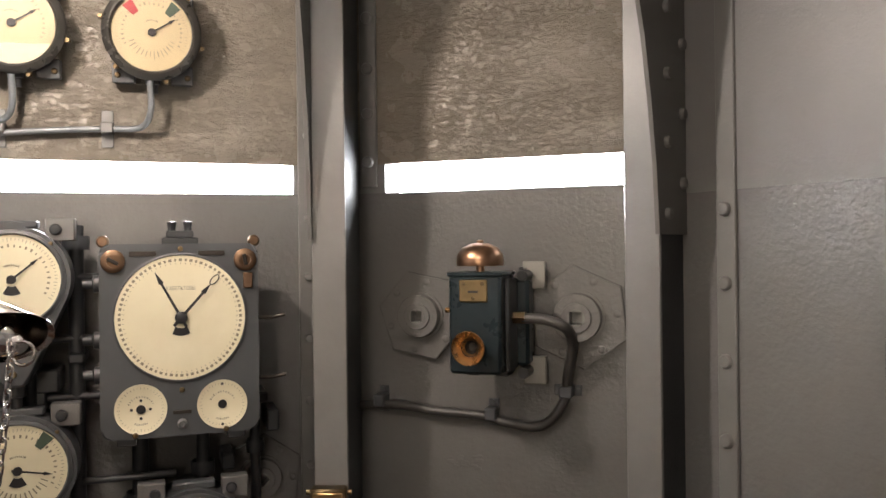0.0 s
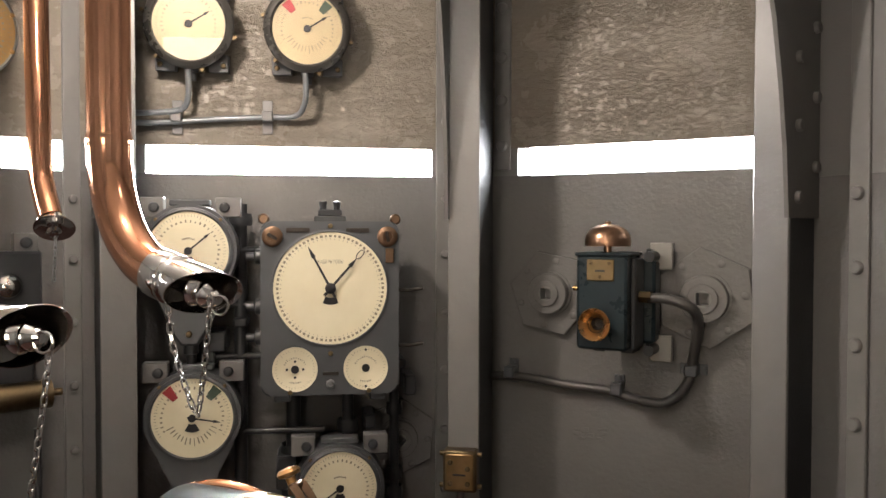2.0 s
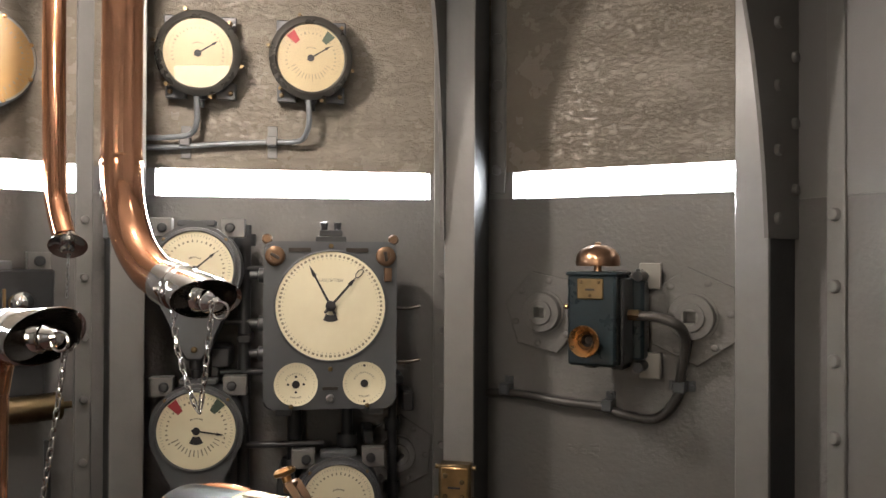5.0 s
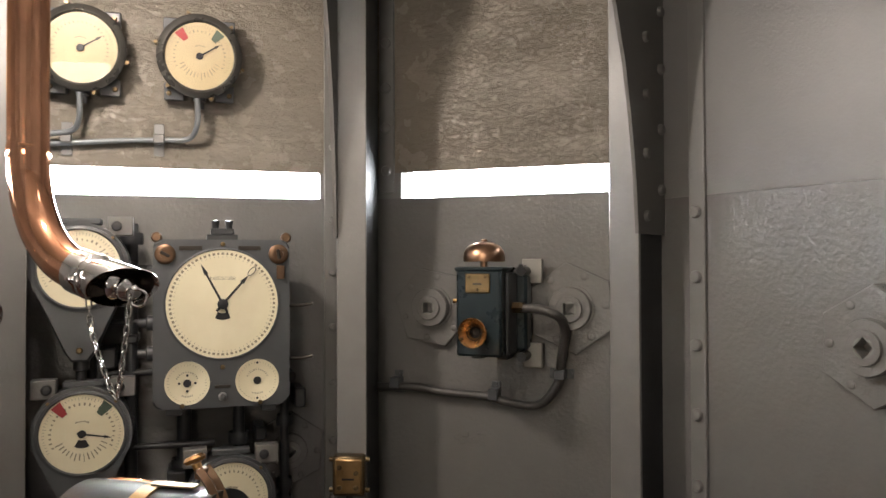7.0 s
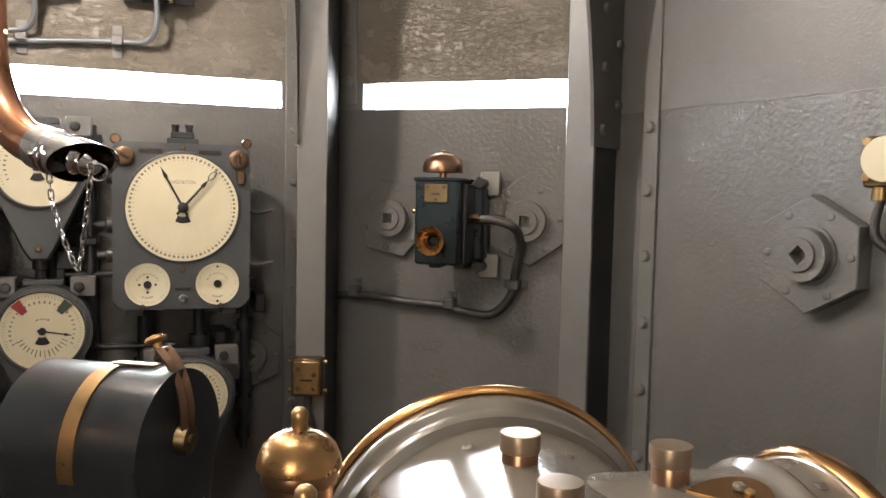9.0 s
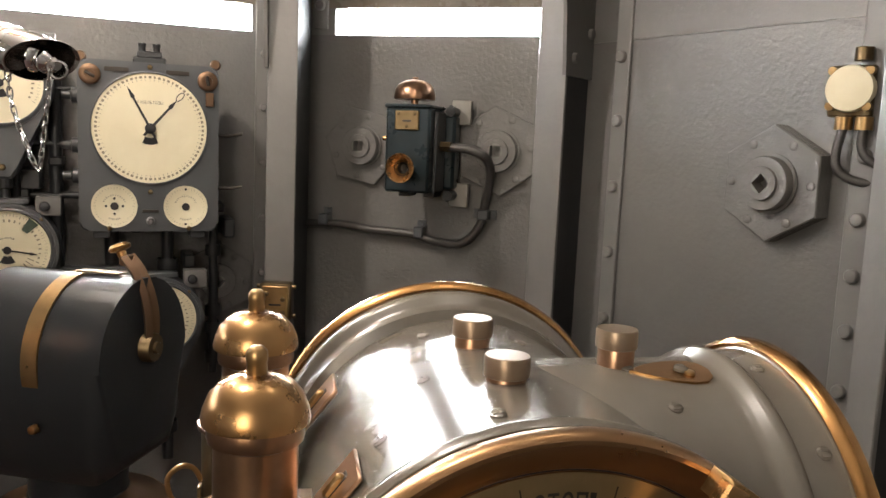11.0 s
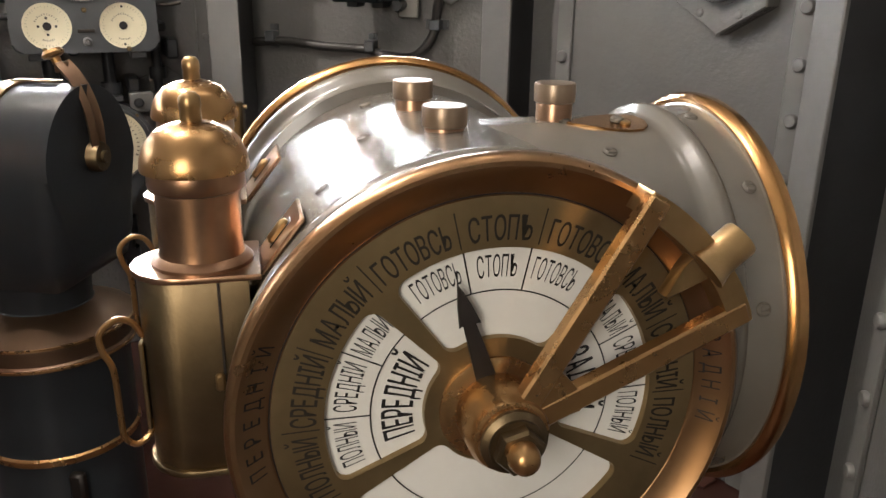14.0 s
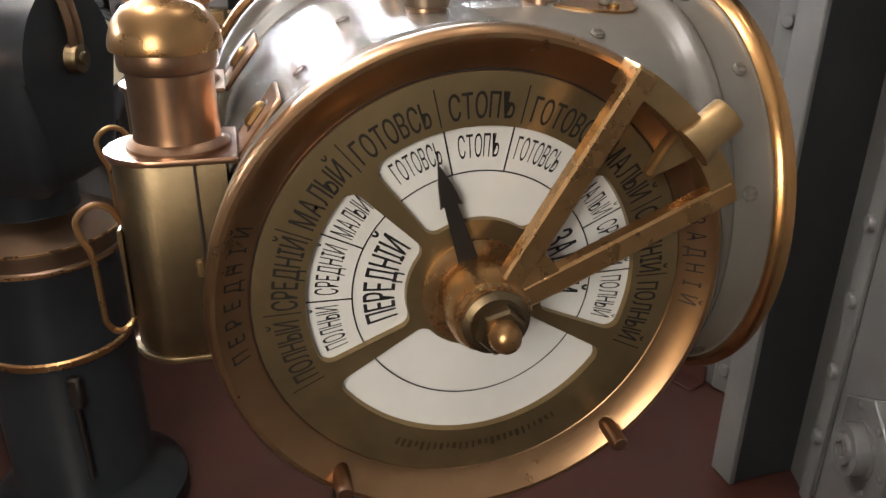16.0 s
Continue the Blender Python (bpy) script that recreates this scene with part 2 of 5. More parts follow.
def tube(bm, pts, r, n=14, cap=True, closed=False):
    P = [Vector(p) for p in pts]
    k = len(P)
    radii = r if isinstance(r, (list, tuple)) else [r] * k
    tans = [((P[(i + 1) % k] - P[i - 1]) if closed or 0 < i < k - 1 else (P[1] - P[0] if i == 0 else P[-1] - P[-2])).normalized() for i in range(k)]
    up = Vector((0, 0, 1)) if abs(tans[0].z) < 0.9 else Vector((0, 1, 0))
    u = tans[0].cross(up).normalized()
    rings = []
    for p, t, rad in zip(P, tans, radii):
        u = (u - t * u.dot(t)).normalized()
        v = t.cross(u)
        rings.append([bm.verts.new(p + rad * (math.cos(2 * math.pi * i / n) * u + math.sin(2 * math.pi * i / n) * v)) for i in range(n)])
    for a, b in list(zip(rings, rings[1:])) + ([(rings[-1], rings[0])] if closed else []):
        for i in range(n):
            bm.faces.new((a[i], a[(i + 1) % n], b[(i + 1) % n], b[i]))
    if cap and not closed:
        bm.faces.new(rings[0])
        bm.faces.new(rings[-1])
    return bm


def prism(bm, outline, d0, d1, m=I4, bevel=0.0):
    """An outline in local x, z pushed along y from d0 to d1."""
    a = [bm.verts.new(m @ Vector((x, d0, z))) for x, z in outline]
    b = [bm.verts.new(m @ Vector((x, d1, z))) for x, z in outline]
    fs = [bm.faces.new(a), bm.faces.new(b)]
    k = len(a)
    for i in range(k):
        fs.append(bm.faces.new((a[i], a[(i + 1) % k], b[(i + 1) % k], b[i])))
    if bevel:
        edges = list({e for f in fs[:2] for e in f.edges})
        bmesh.ops.bevel(bm, geom=edges, offset=bevel, segments=1, profile=0.5, affect="EDGES")
    return bm


def arc_pts(cx, cz, r, a0, a1, n):
    return [(cx + r * math.cos(radians(a0 + (a1 - a0) * i / n)), cz + r * math.sin(radians(a0 + (a1 - a0) * i / n))) for i in range(n + 1)]


def round_rect(cx, cz, w, h, r, n=6):
    out = []
    for sx, sz, a in ((1, 1, 0), (-1, 1, 90), (-1, -1, 180), (1, -1, 270)):
        out += arc_pts(cx + sx * (w / 2 - r), cz + sz * (h / 2 - r), r, a, a + 90, n)
    return out


FRONT = Matrix.Rotation(radians(90), 4, "X")  # local z of a turned shape points out of the wall, to -y


def at(x, y, z):
    return Matrix.Translation((x, y, z))


def glyph(ch, cache={}):
    """One letter of the built-in font as points and faces, with its width."""
    if ch not in cache:
        c = bpy.data.curves.new("letter", "FONT")
        c.body, c.size = ch, 1.0
        o = bpy.data.objects.new("letter", c)
        scene.collection.objects.link(o)
        me = bpy.data.meshes.new_from_object(o.evaluated_get(bpy.context.evaluated_depsgraph_get()))
        vs, fs = [v.co.copy() for v in me.vertices], [tuple(p.vertices) for p in me.polygons]
        bpy.data.objects.remove(o)
        bpy.data.meshes.remove(me)
        x0 = min((v.x for v in vs), default=0)
        x1 = max((v.x for v in vs), default=0.3)
        cache[ch] = ([(v.x - x0, v.y) for v in vs], fs, x1 - x0)
    return cache[ch]


def word(bm, text, size, narrow, place, gap=0.14):
    """Letters side by side; place(x, y) gives the point for x along the line (0 in its middle) and y above it."""
    cap_h = 0.73
    k = size / cap_h
    widths = [glyph(c)[2] for c in text]
    total = sum(widths) + gap * (len(text) - 1)
    x = -total / 2
    for c, w in zip(text, widths):
        vs, fs, _ = glyph(c)
        new_vs = [bm.verts.new(place((x + vx) * k * narrow, vy * k)) for vx, vy in vs]
        for f in fs:
            bm.faces.new([new_vs[i] for i in f])
        x += w + gap
    return total * k * narrow


def arc_word(bm, text, r, centre, size, span, y):
    """A word along an arc, read clockwise, feet to the centre, as wide as span degrees."""
    widths = sum(glyph(c)[2] for c in text) + 0.14 * (len(text) - 1)
    narrow = radians(span) * (r + size / 2) / (widths * size / 0.73)
    rm = r + size / 2

    def place(x, yy):
        a = radians(centre) - x / rm
        return Vector(((r + yy) * math.cos(a), y, (r + yy) * math.sin(a)))

    word(bm, text, size, narrow, place)


def tick(bm, a, r0, r1, w, y):
    c, s = math.cos(radians(a)), math.sin(radians(a))
    vs = [bm.verts.new((r * c - sg * w / 2 * s, y, r * s + sg * w / 2 * c)) for r, sg in ((r0, -1), (r1, -1), (r1, 1), (r0, 1))]
    bm.faces.new(vs)


def arc_line(bm, r, a0, a1, w, y, n=40):
    pa, pb = arc_pts(0, 0, r - w / 2, a0, a1, n), arc_pts(0, 0, r + w / 2, a0, a1, n)
    va, vb = [bm.verts.new((x, y, z)) for x, z in pa], [bm.verts.new((x, y, z)) for x, z in pb]
    for i in range(n):
        bm.faces.new((va[i], va[i + 1], vb[i + 1], vb[i]))


def B():
    return bmesh.new()


# ---- the tower: walls, floor, ceiling ----
FLOOR, CEIL = 0.0, 2.63
KINKS = [(-2.0, -0.45), (-2.25, 0.55), (-2.12, 1.55), (-1.55, 2.352), (-0.37, 2.79), (0.547, 2.50), (1.25, 1.443), (1.10, 0.40), (0.86, -0.72), (0.1, -1.25), (-1.2, -1.15)]
T = 0.12
SLIT0, SLIT1 = 1.856, 1.952


def wall_frame(i):
    a, b = Vector(KINKS[i]), Vector(KINKS[(i + 1) % len(KINKS)])
    d = b - a
    return pose(a.x, a.y, 0, 0, 0, math.degrees(math.atan2(d.y, d.x))), d.length


def wall_piece(name, m, x0, x1, z0, z1, mat, label, y0=0.0, bevel=0.0):
    bm = box(B(), ((x0 + x1) / 2, y0 + T / 2, (z0 + z1) / 2), (x1 - x0, T, z1 - z0), bevel)
    ob = link(name, bm, mat, 0)
    ob.matrix_world = m
    return tagged(ob, label, "wall", kind="structure")


WALLS = [wall_frame(i) for i in range(len(KINKS))]
for i, (m, w) in enumerate(WALLS):
    name = f"wall_{i + 1}"
    if i in (1, 2, 3, 4):
        low = plate_paint
        s0, s1 = {1: (0.10, w - 0.12), 2: (0.12, w - 0.10), 3: (0.13, w - 0.155), 4: (0.17, w - 0.0)}[i]
        wall_piece(name, m, 0, w, FLOOR, SLIT0, low, "grey-painted steel tower wall below the viewing slit")
        wall_piece(name + "_upper", m, 0, w, SLIT1, CEIL, armour, "rough grey-painted armour above the viewing slit")
        wall_piece(name + "_slit_end", m, 0, s0, SLIT0, SLIT1, paint, "grey end of the viewing slit")
        if s1 < w - 0.001:
            wall_piece(name + "_slit_end", m, s1, w, SLIT0, SLIT1, paint, "grey end of the viewing slit")
    elif i == 5:
        wall_piece(name, m, 0, w, FLOOR, 1.815, plate_paint, "grey-painted steel tower wall with a pebbled coat")
        wall_piece(name + "_upper", m, 0, w, 1.815, CEIL, paint, "smooth grey-painted upper tower wall", y0=-0.003)
    elif i == 9:
        wall_piece(name, m, 0, 0.24, FLOOR, CEIL, paint, "grey wall beside the open doorway")
        wall_piece(name, m, 0.82, w, FLOOR, CEIL, paint, "grey wall beside the open doorway")
        wall_piece(name, m, 0.24, 0.82, 2.10, CEIL, paint, "grey wall over the open doorway")
    else:
        wall_piece(name, m, 0, w, FLOOR, CEIL, paint, "plain grey-painted steel tower wall")


def slab(name, z0, z1, mat, label, category):
    cx, cy = -0.35, 0.7
    out = [(cx + (x - cx) * 1.12, cy + (y - cy) * 1.12) for x, y in KINKS]
    bm = B()
    a = [bm.verts.new((x, y, z0)) for x, y in out]
    b = [bm.verts.new((x, y, z1)) for x, y in out]
    bm.faces.new(a)
    bm.faces.new(b)
    for i in range(len(a)):
        bm.faces.new((a[i - 1], a[i], b[i], b[i - 1]))
    return tagged(link(name, bm, mat, 0), label, category, kind="structure")


slab("floor", FLOOR - 0.05, FLOOR, linoleum, "worn red-brown linoleum deck", "floor")
slab("ceiling", CEIL, CEIL + 0.06, white_paint, "white-painted tower ceiling", "ceiling")

bm = lathe(B(), [(4.2, 1.0), (4.2, 3.6)], at(-0.3, 0.9, 0), 48, arc=(radians(10), radians(215)))
tagged(link("backdrop", bm, glow), "bright overcast sky outside the slits", "sky", kind="structure")

# ---- stanchions, corner strips, bolts ----


def stanchion(name, x, y, yaw, depth, side, label, width=0.10, top=1.70):
    """Upright T-frame; local -y faces the room, side tells where its gusset sits."""
    t = thing(name, pose(x, y, 0, 0, 0, yaw), label, "stanchion", "tower frames")
    h = CEIL - FLOOR
    part("flange", box(B(), (0, 0.007, FLOOR + h / 2), (width, 0.014, h), 0.003), frame_paint, t)
    # web coloured dark for the shade behind the flange
    part("web", box(B(), (0, 0.014 + depth / 2, FLOOR + h / 2), (width * 0.86, depth, h - 0.004)), shaded_web, t, "grey web with its shade put into the colour")
    edge = [(-0.30, CEIL - 0.001), (-0.215, 2.5), (-0.15, 2.36), (-0.095, 2.2), (-0.06, 2.05), (-0.032, 1.88), (-0.016, top), (depth * 0.62, top), (depth * 0.62, CEIL - 0.001)]
    bm = B()
    sx = side * width * 0.52
    a = [bm.verts.new((sx - 0.006, py, z)) for py, z in edge]
    b = [bm.verts.new((sx + 0.006, py, z)) for py, z in edge]
    bm.faces.new(a)
    bm.faces.new(b)
    for i in range(len(a)):
        bm.faces.new((a[i - 1], a[i], b[i], b[i - 1]))
    part("gusset", bm, matte_paint, t, "curved riveted gusset plate", 0)
    one = part("rivet", bolt(B(), (0, 0, 0), (side, 0, 0), 0.017, 0.013), matte_paint, t)
    spots = [(depth * 0.12, z) for z in (1.755, 1.945, 2.125, 2.3)] + [(depth * 0.50, z) for z in (1.84, 2.03, 2.22, 2.4)]
    one.matrix_basis = at(sx + side * 0.006, *spots[0])
    for py, z in spots[1:]:
        again(one, at(sx + side * 0.006, py, z))
    return t


stanchion("stanchion", -0.343, 2.41, 0, 0.36, -1, "grey steel frame between two viewing slits")
stanchion("stanchion", 0.525, 2.215, -37, 0.27, 1, "grey steel frame with a riveted gusset beside the alarm bell")
stanchion("stanchion", -1.30, 2.04, 38, 0.34, -1, "grey steel frame behind the copper voice pipes")
stanchion("stanchion", 1.0225, 1.185, -77, 0.20, 1, "grey steel frame beside the telegraph", 0.08)


def bolted_strip(m, x, zs, label, width=0.055, r=0.014, off=0.0, z0=FLOOR + 0.002):
    t = thing("bolted_strip", m @ at(x, off, 0), label, "strip", "bolted strips")
    part("bar", box(B(), (0, -0.006, (z0 + CEIL) / 2), (width, 0.012, CEIL - z0 - 0.002), 0.003), frame_paint, t)
    one = part("bolt", bolt(B(), (0, -0.012, 0), (0, -1, 0), r, 0.014), frame_paint, t)
    one.matrix_basis = at(0, 0, zs[0])
    for z in zs[1:]:
        again(one, at(0, 0, z))
    return t


M0, W0 = WALLS[2]
M1, W1 = WALLS[3]
M2, W2 = WALLS[4]
M3, W3 = WALLS[5]
M4, W4 = WALLS[6]
ZS = [0.10, 0.31, 0.52, 0.73, 0.945, 1.158, 1.366, 1.570, 1.765]
bolted_strip(M3, 0.362, ZS, "grey riveted strip along the tower wall", 0.06, 0.019)
bolted_strip(M1, W1 - 0.11, [z + 0.01 for z in ZS] + [2.05, 2.3], "grey riveted strip behind the range instrument", 0.06)
bolted_strip(M2, 0.115, [1.96, 2.12, 2.27, 2.44], "dark riveted strip beside the curved gusset", 0.06, 0.02, z0=1.875)
bolted_strip(M0, W0 - 0.11, ZS, "grey riveted strip beside the voice pipes")
bolted_strip(M3, 1.145, [0.08, 0.22, 0.36, 0.5, 0.63, 0.77, 0.92, 1.07, 1.205, 1.34, 1.49], "grey riveted strip next to a frame", 0.07, 0.018)
bolted_strip(M4, 0.372, [0.2, 0.38, 0.56, 0.74, 0.92, 1.1, 1.28], "grey riveted strip at the tower side", 0.06, 0.018)



def deck_angle(m, x0, x1):
    t = thing("deck_angle", m @ at(x0, 0, FLOOR), "red-brown riveted angle along the foot of the wall", "angle", "deck angles")
    w = x1 - x0
    bm = box(B(), (w / 2, -0.050, 0.005), (w, 0.072, 0.008), 0.002)
    box(bm, (w / 2, -0.018, 0.034), (w, 0.009, 0.056), 0.002)
    part("bar", bm, linoleum, t)
    one = part("rivet", bolt(B(), (0, 0, 0), (0, 0, 1), 0.013, 0.010), linoleum, t)
    n = int(w / 0.13)
    one.matrix_basis = at(0.06, -0.055, 0.009)
    for k in range(1, n):
        again(one, at(0.06 + 0.13 * k, -0.055, 0.009))
    return t


deck_angle(M3, 0.42, 1.09)
deck_angle(M4, 0.42, 0.95)

# ---- hexagonal armour plugs ----


def armour_plug(m, x, z, r, turn, group_label, notch=None, square=0.0, proud=0.05):
    t = thing("armour_plug", m @ at(x, 0, z), group_label, "armour plug", "armour plugs")
    out = [(r * math.cos(radians(turn + 60 * k)), r * math.sin(radians(turn + 60 * k))) for k in range(6)]
    part("plate", prism(B(), out, 0, -proud, bevel=0.003), plate_paint, t)
    rr = r * 0.46
    bm = lathe(B(), [(rr * 1.12, 0), (rr * 1.12, 0.006), (rr, 0.006), (rr, 0.030), (rr * 0.97, 0.034), (rr * 0.62, 0.034), (rr * 0.62, 0.040), (rr * 0.6, 0.042), (rr * 0.36, 0.042)], at(0, -proud, 0) @ FRONT, 40)
    ring = part("boss", bm, plate_paint, t)
    q = rr * 0.36
    sq = [(q * 1.02 * math.cos(radians(square + 90 * k + 45)), q * 1.02 * math.sin(radians(square + 90 * k + 45))) for k in range(4)]
    bm = B()
    circ = [(rr * 0.375 * math.cos(radians(square + 45 + 9 * k)), rr * 0.375 * math.sin(radians(square + 45 + 9 * k))) for k in range(40)]
    yf = -proud - 0.042
    va = [bm.verts.new((cx, yf, cz)) for cx, cz in circ]
    vs = [bm.verts.new((cx, yf, cz)) for cx, cz in sq]
    for k in range(40):
        bm.faces.new(list(dict.fromkeys((va[k], va[(k + 1) % 40], vs[((k + 1) // 10) % 4], vs[k // 10]))))
    vd = [bm.verts.new((cx, yf + 0.05, cz)) for cx, cz in sq]
    for k in range(4):
        bm.faces.new((vs[k - 1], vs[k], vd[k], vd[k - 1]))
    bm.faces.new(vd)
    part("key_socket", bm, frame_paint, t, "square key socket", 0)
    one = part("screw", bolt(B(), (0, 0, 0), (0, -1, 0), r * 0.075, 0.004), plate_paint, t)
    for k in range(6):
        mm = at(r * 0.74 * math.cos(radians(turn + 30 + 60 * k)), -proud, r * 0.74 * math.sin(radians(turn + 30 + 60 * k)))
        if k == 0:
            one.matrix_basis = mm
        else:
            again(one, mm)
    return t


armour_plug(M2, 0.302, 1.453, 0.150, 49, "grey-painted hexagonal armour plug beside the alarm bell", square=0, proud=0.028)
armour_plug(M2, 0.812, 1.456, 0.160, 36, "grey-painted hexagonal armour plug behind the braided cable", square=0, proud=0.028)
armour_plug(M3, 0.934, 1.412, 0.150, 30, "thick grey hexagonal armour plug on the tower wall", square=45, proud=0.058)
armour_plug(M1, 0.985, 0.93, 0.14, 25, "dark hexagonal armour plug behind the lower gauge", square=45, proud=0.02)
armour_plug(M4, 0.585, 0.33, 0.12, 30, "grey hexagonal armour plug low on the wall", square=45, proud=0.03)

# ---- alarm bell, horn and cable ----


def alarm_bell():
    t = thing("alarm_bell", M2 @ at(0.556, 0, 1.455), "dark teal alarm bell with brass horn and copper gong", "alarm bell")
    part("case", box(B(), (0.0, -0.185, -0.005), (0.155, 0.16, 0.285), 0.008), teal_paint, t)
    part("rear_case", box(B(), (0.035, -0.075, -0.01), (0.175, 0.075, 0.26), 0.01), teal_paint, t)
    part("side_rib", box(B(), (0.084, -0.17, -0.01), (0.014, 0.10, 0.27), 0.004), dark_paint, t)
    part("lid", box(B(), (0.0, -0.185, 0.139), (0.165, 0.17, 0.012), 0.004), teal_paint, t)
    bm = lathe(B(), [(0.012, -0.02), (0.012, 0.008), (0.068, 0.008), (0.070, 0.018), (0.067, 0.040), (0.054, 0.060), (0.030, 0.072), (0.010, 0.075), (0.010, 0.082), (0, 0.084)], at(0.0, -0.20, 0.155))
    part("gong", bm, pink_copper, t, "brown bronze gong")
    hm = at(0.0, -0.27, -0.065) @ FRONT
    bm = lathe(B(), [(0.016, -0.01), (0.018, 0.015), (0.026, 0.035), (0.038, 0.052), (0.047, 0.060), (0.049, 0.062), (0.047, 0.064), (0.035, 0.053), (0.022, 0.036), (0.013, 0.012), (0, -0.005)], hm)
    part("horn", bm, bronze, t, "polished flared bronze horn")
    part("horn_throat", lathe(B(), [(0.026, 0.042), (0.012, 0.014), (0, 0.012)], hm, 28), black_steel, t)
    part("nameplate", box(B(), (-0.002, -0.268, 0.092), (0.084, 0.006, 0.064), 0.003), dial_brass, t, "small brass nameplate")
    one = part("nameplate_screw", bolt(B(), (0, 0, 0), (0, -1, 0), 0.005, 0.003), dull_brass, t)
    one.matrix_basis = at(-0.030, -0.271, 0.113)
    again(one, at(0.026, -0.271, 0.113))
    again(one, at(-0.002, -0.271, 0.072))
    part("nameplate_mark", box(B(), (-0.002, -0.2715, 0.090), (0.030, 0.001, 0.006)), ink, t)
    bm = rod(B(), (-0.07, -0.19, 0.03), (-0.112, -0.19, 0.03), 0.008)
    lathe(bm, [(0.014, 0), (0.014, 0.01), (0, 0.01)], at(-0.074, -0.19, 0.03) @ Matrix.Rotation(radians(-90), 4, "Y"), 20)
    part("striker", bm, bronze, t)
    part("cable_gland", rod(B(), (0.085, -0.17, 0.01), (0.128, -0.172, 0.01), 0.019, 6), dull_brass, t, "brass hexagonal cable gland")
    for sz in (0.13, -0.16):
        part("mounting_lug", box(B(), (0.128, -0.05, sz), (0.07, 0.02, 0.085), 0.003), pale_plate, t, "bare pale mounting lug")
        part("lug_arm", box(B(), (0.095, -0.03, sz), (0.03, 0.06, 0.05), 0.003), dark_paint, t)
        part("lug_bolt", rod(B(), (0.108, -0.05, sz), (0.108, -0.13, sz), 0.017, 10), dark_paint, t)
    for sx in (-0.04, 0.05):
        part("foot", box(B(), (sx, -0.12, -0.157), (0.04, 0.08, 0.02), 0.003), dark_paint, t)
    return t


alarm_bell()


def cable_run():
    t = thing("cable", M2 @ at(0.46, 0, 1.45), "thick grey braided cable running into the alarm bell", "cable")
    pts = [(-0.42, -0.03, -0.300), (-0.25, -0.03, -0.291), (-0.1, -0.03, -0.304), (0.05, -0.03, -0.310), (0.13, -0.03, -0.328), (0.235, -0.032, -0.330), (0.302, -0.035, -0.262), (0.322, -0.045, -0.17), (0.345, -0.09, -0.08), (0.345, -0.135, -0.03), (0.325, -0.165, -0.005), (0.27, -0.172, 0.012), (0.215, -0.172, 0.012)]
    part("braid", tube(B(), curve_pts(pts), 0.0155, 14), cable_mat, t)
    bm = box(B(), (0, -0.004, 0), (0.034, 0.006, 0.085), 0.002)
    box(bm, (0, -0.03, 0), (0.036, 0.052, 0.040), 0.004)
    lathe(bm, [(0.007, 0), (0.007, 0.006), (0, 0.006)], at(0, -0.007, 0.033) @ FRONT, 10)
    one = part("clip", bm, box_paint, t)
    one.matrix_basis = at(-0.30, 0, -0.276)
    again(one, at(0.078, 0, -0.30))
    again(one, at(0.315, 0, -0.22) @ Matrix.Rotation(radians(90), 4, "Y"))
    return t


cable_run()
bm = B()
rnd = random.Random(4)
for k in range(16):
    box(bm, (0.44 + rnd.uniform(-0.055, 0.055), -0.0005, 0.985 + rnd.uniform(-0.025, 0.025)), (rnd.uniform(0.01, 0.03), 0.004, rnd.uniform(0.006, 0.014)), 0.0015)
stamp = link("stamped_mark", bm, plate_paint)
stamp.matrix_world = M2
tagged(stamp, "unreadable stamped mark under thick grey paint", "stamp")

# ---- gauges ----


def dial_ticks(bm, r, n, a0, a1, y, w=0.0014, h=0.008):
    for k in range(n):
        a = a0 + (a1 - a0) * k / max(1, n - 1)
        tick(bm, a, r - h * (1.5 if k % 5 == 0 else 1), r, w, y)


def scribble(bm, r, a0, a1, n, y, seed, h=0.010, w=0.004):
    """Unreadable small writing as bars along an arc."""
    rr = random.Random(seed)
    for k in range(n):
        a = a0 + (a1 - a0) * (k + 0.5) / n
        hh = h * rr.uniform(0.6, 1.0)
        tick(bm, a, r, r + hh, w * rr.uniform(0.5, 1), y)


def gauge_pointer(bm, a, length, y, tail=0.0, w=0.010):
    c, s = math.cos(radians(a)), math.sin(radians(a))

    def pt(u, v):
        return bm.verts.new((u * c - v * s, y, u * s + v * c))

    bm.faces.new([pt(-tail, -w * 0.3), pt(length * 0.72, -w * 0.22), pt(length * 0.74, -w * 0.5), pt(length, 0), pt(length * 0.74, w * 0.5), pt(length * 0.72, w * 0.22), pt(-tail, w * 0.3)])


def wedge_mark(bm, a, r0, r1, w, y):
    c, s = math.cos(radians(a)), math.sin(radians(a))
    vs = [bm.verts.new((u * c - v * s, y, u * s + v * c)) for u, v in ((r0, -w * 0.35), (r1, -w * 0.6), (r1, w * 0.6), (r0, w * 0.35))]
    bm.faces.new(vs)


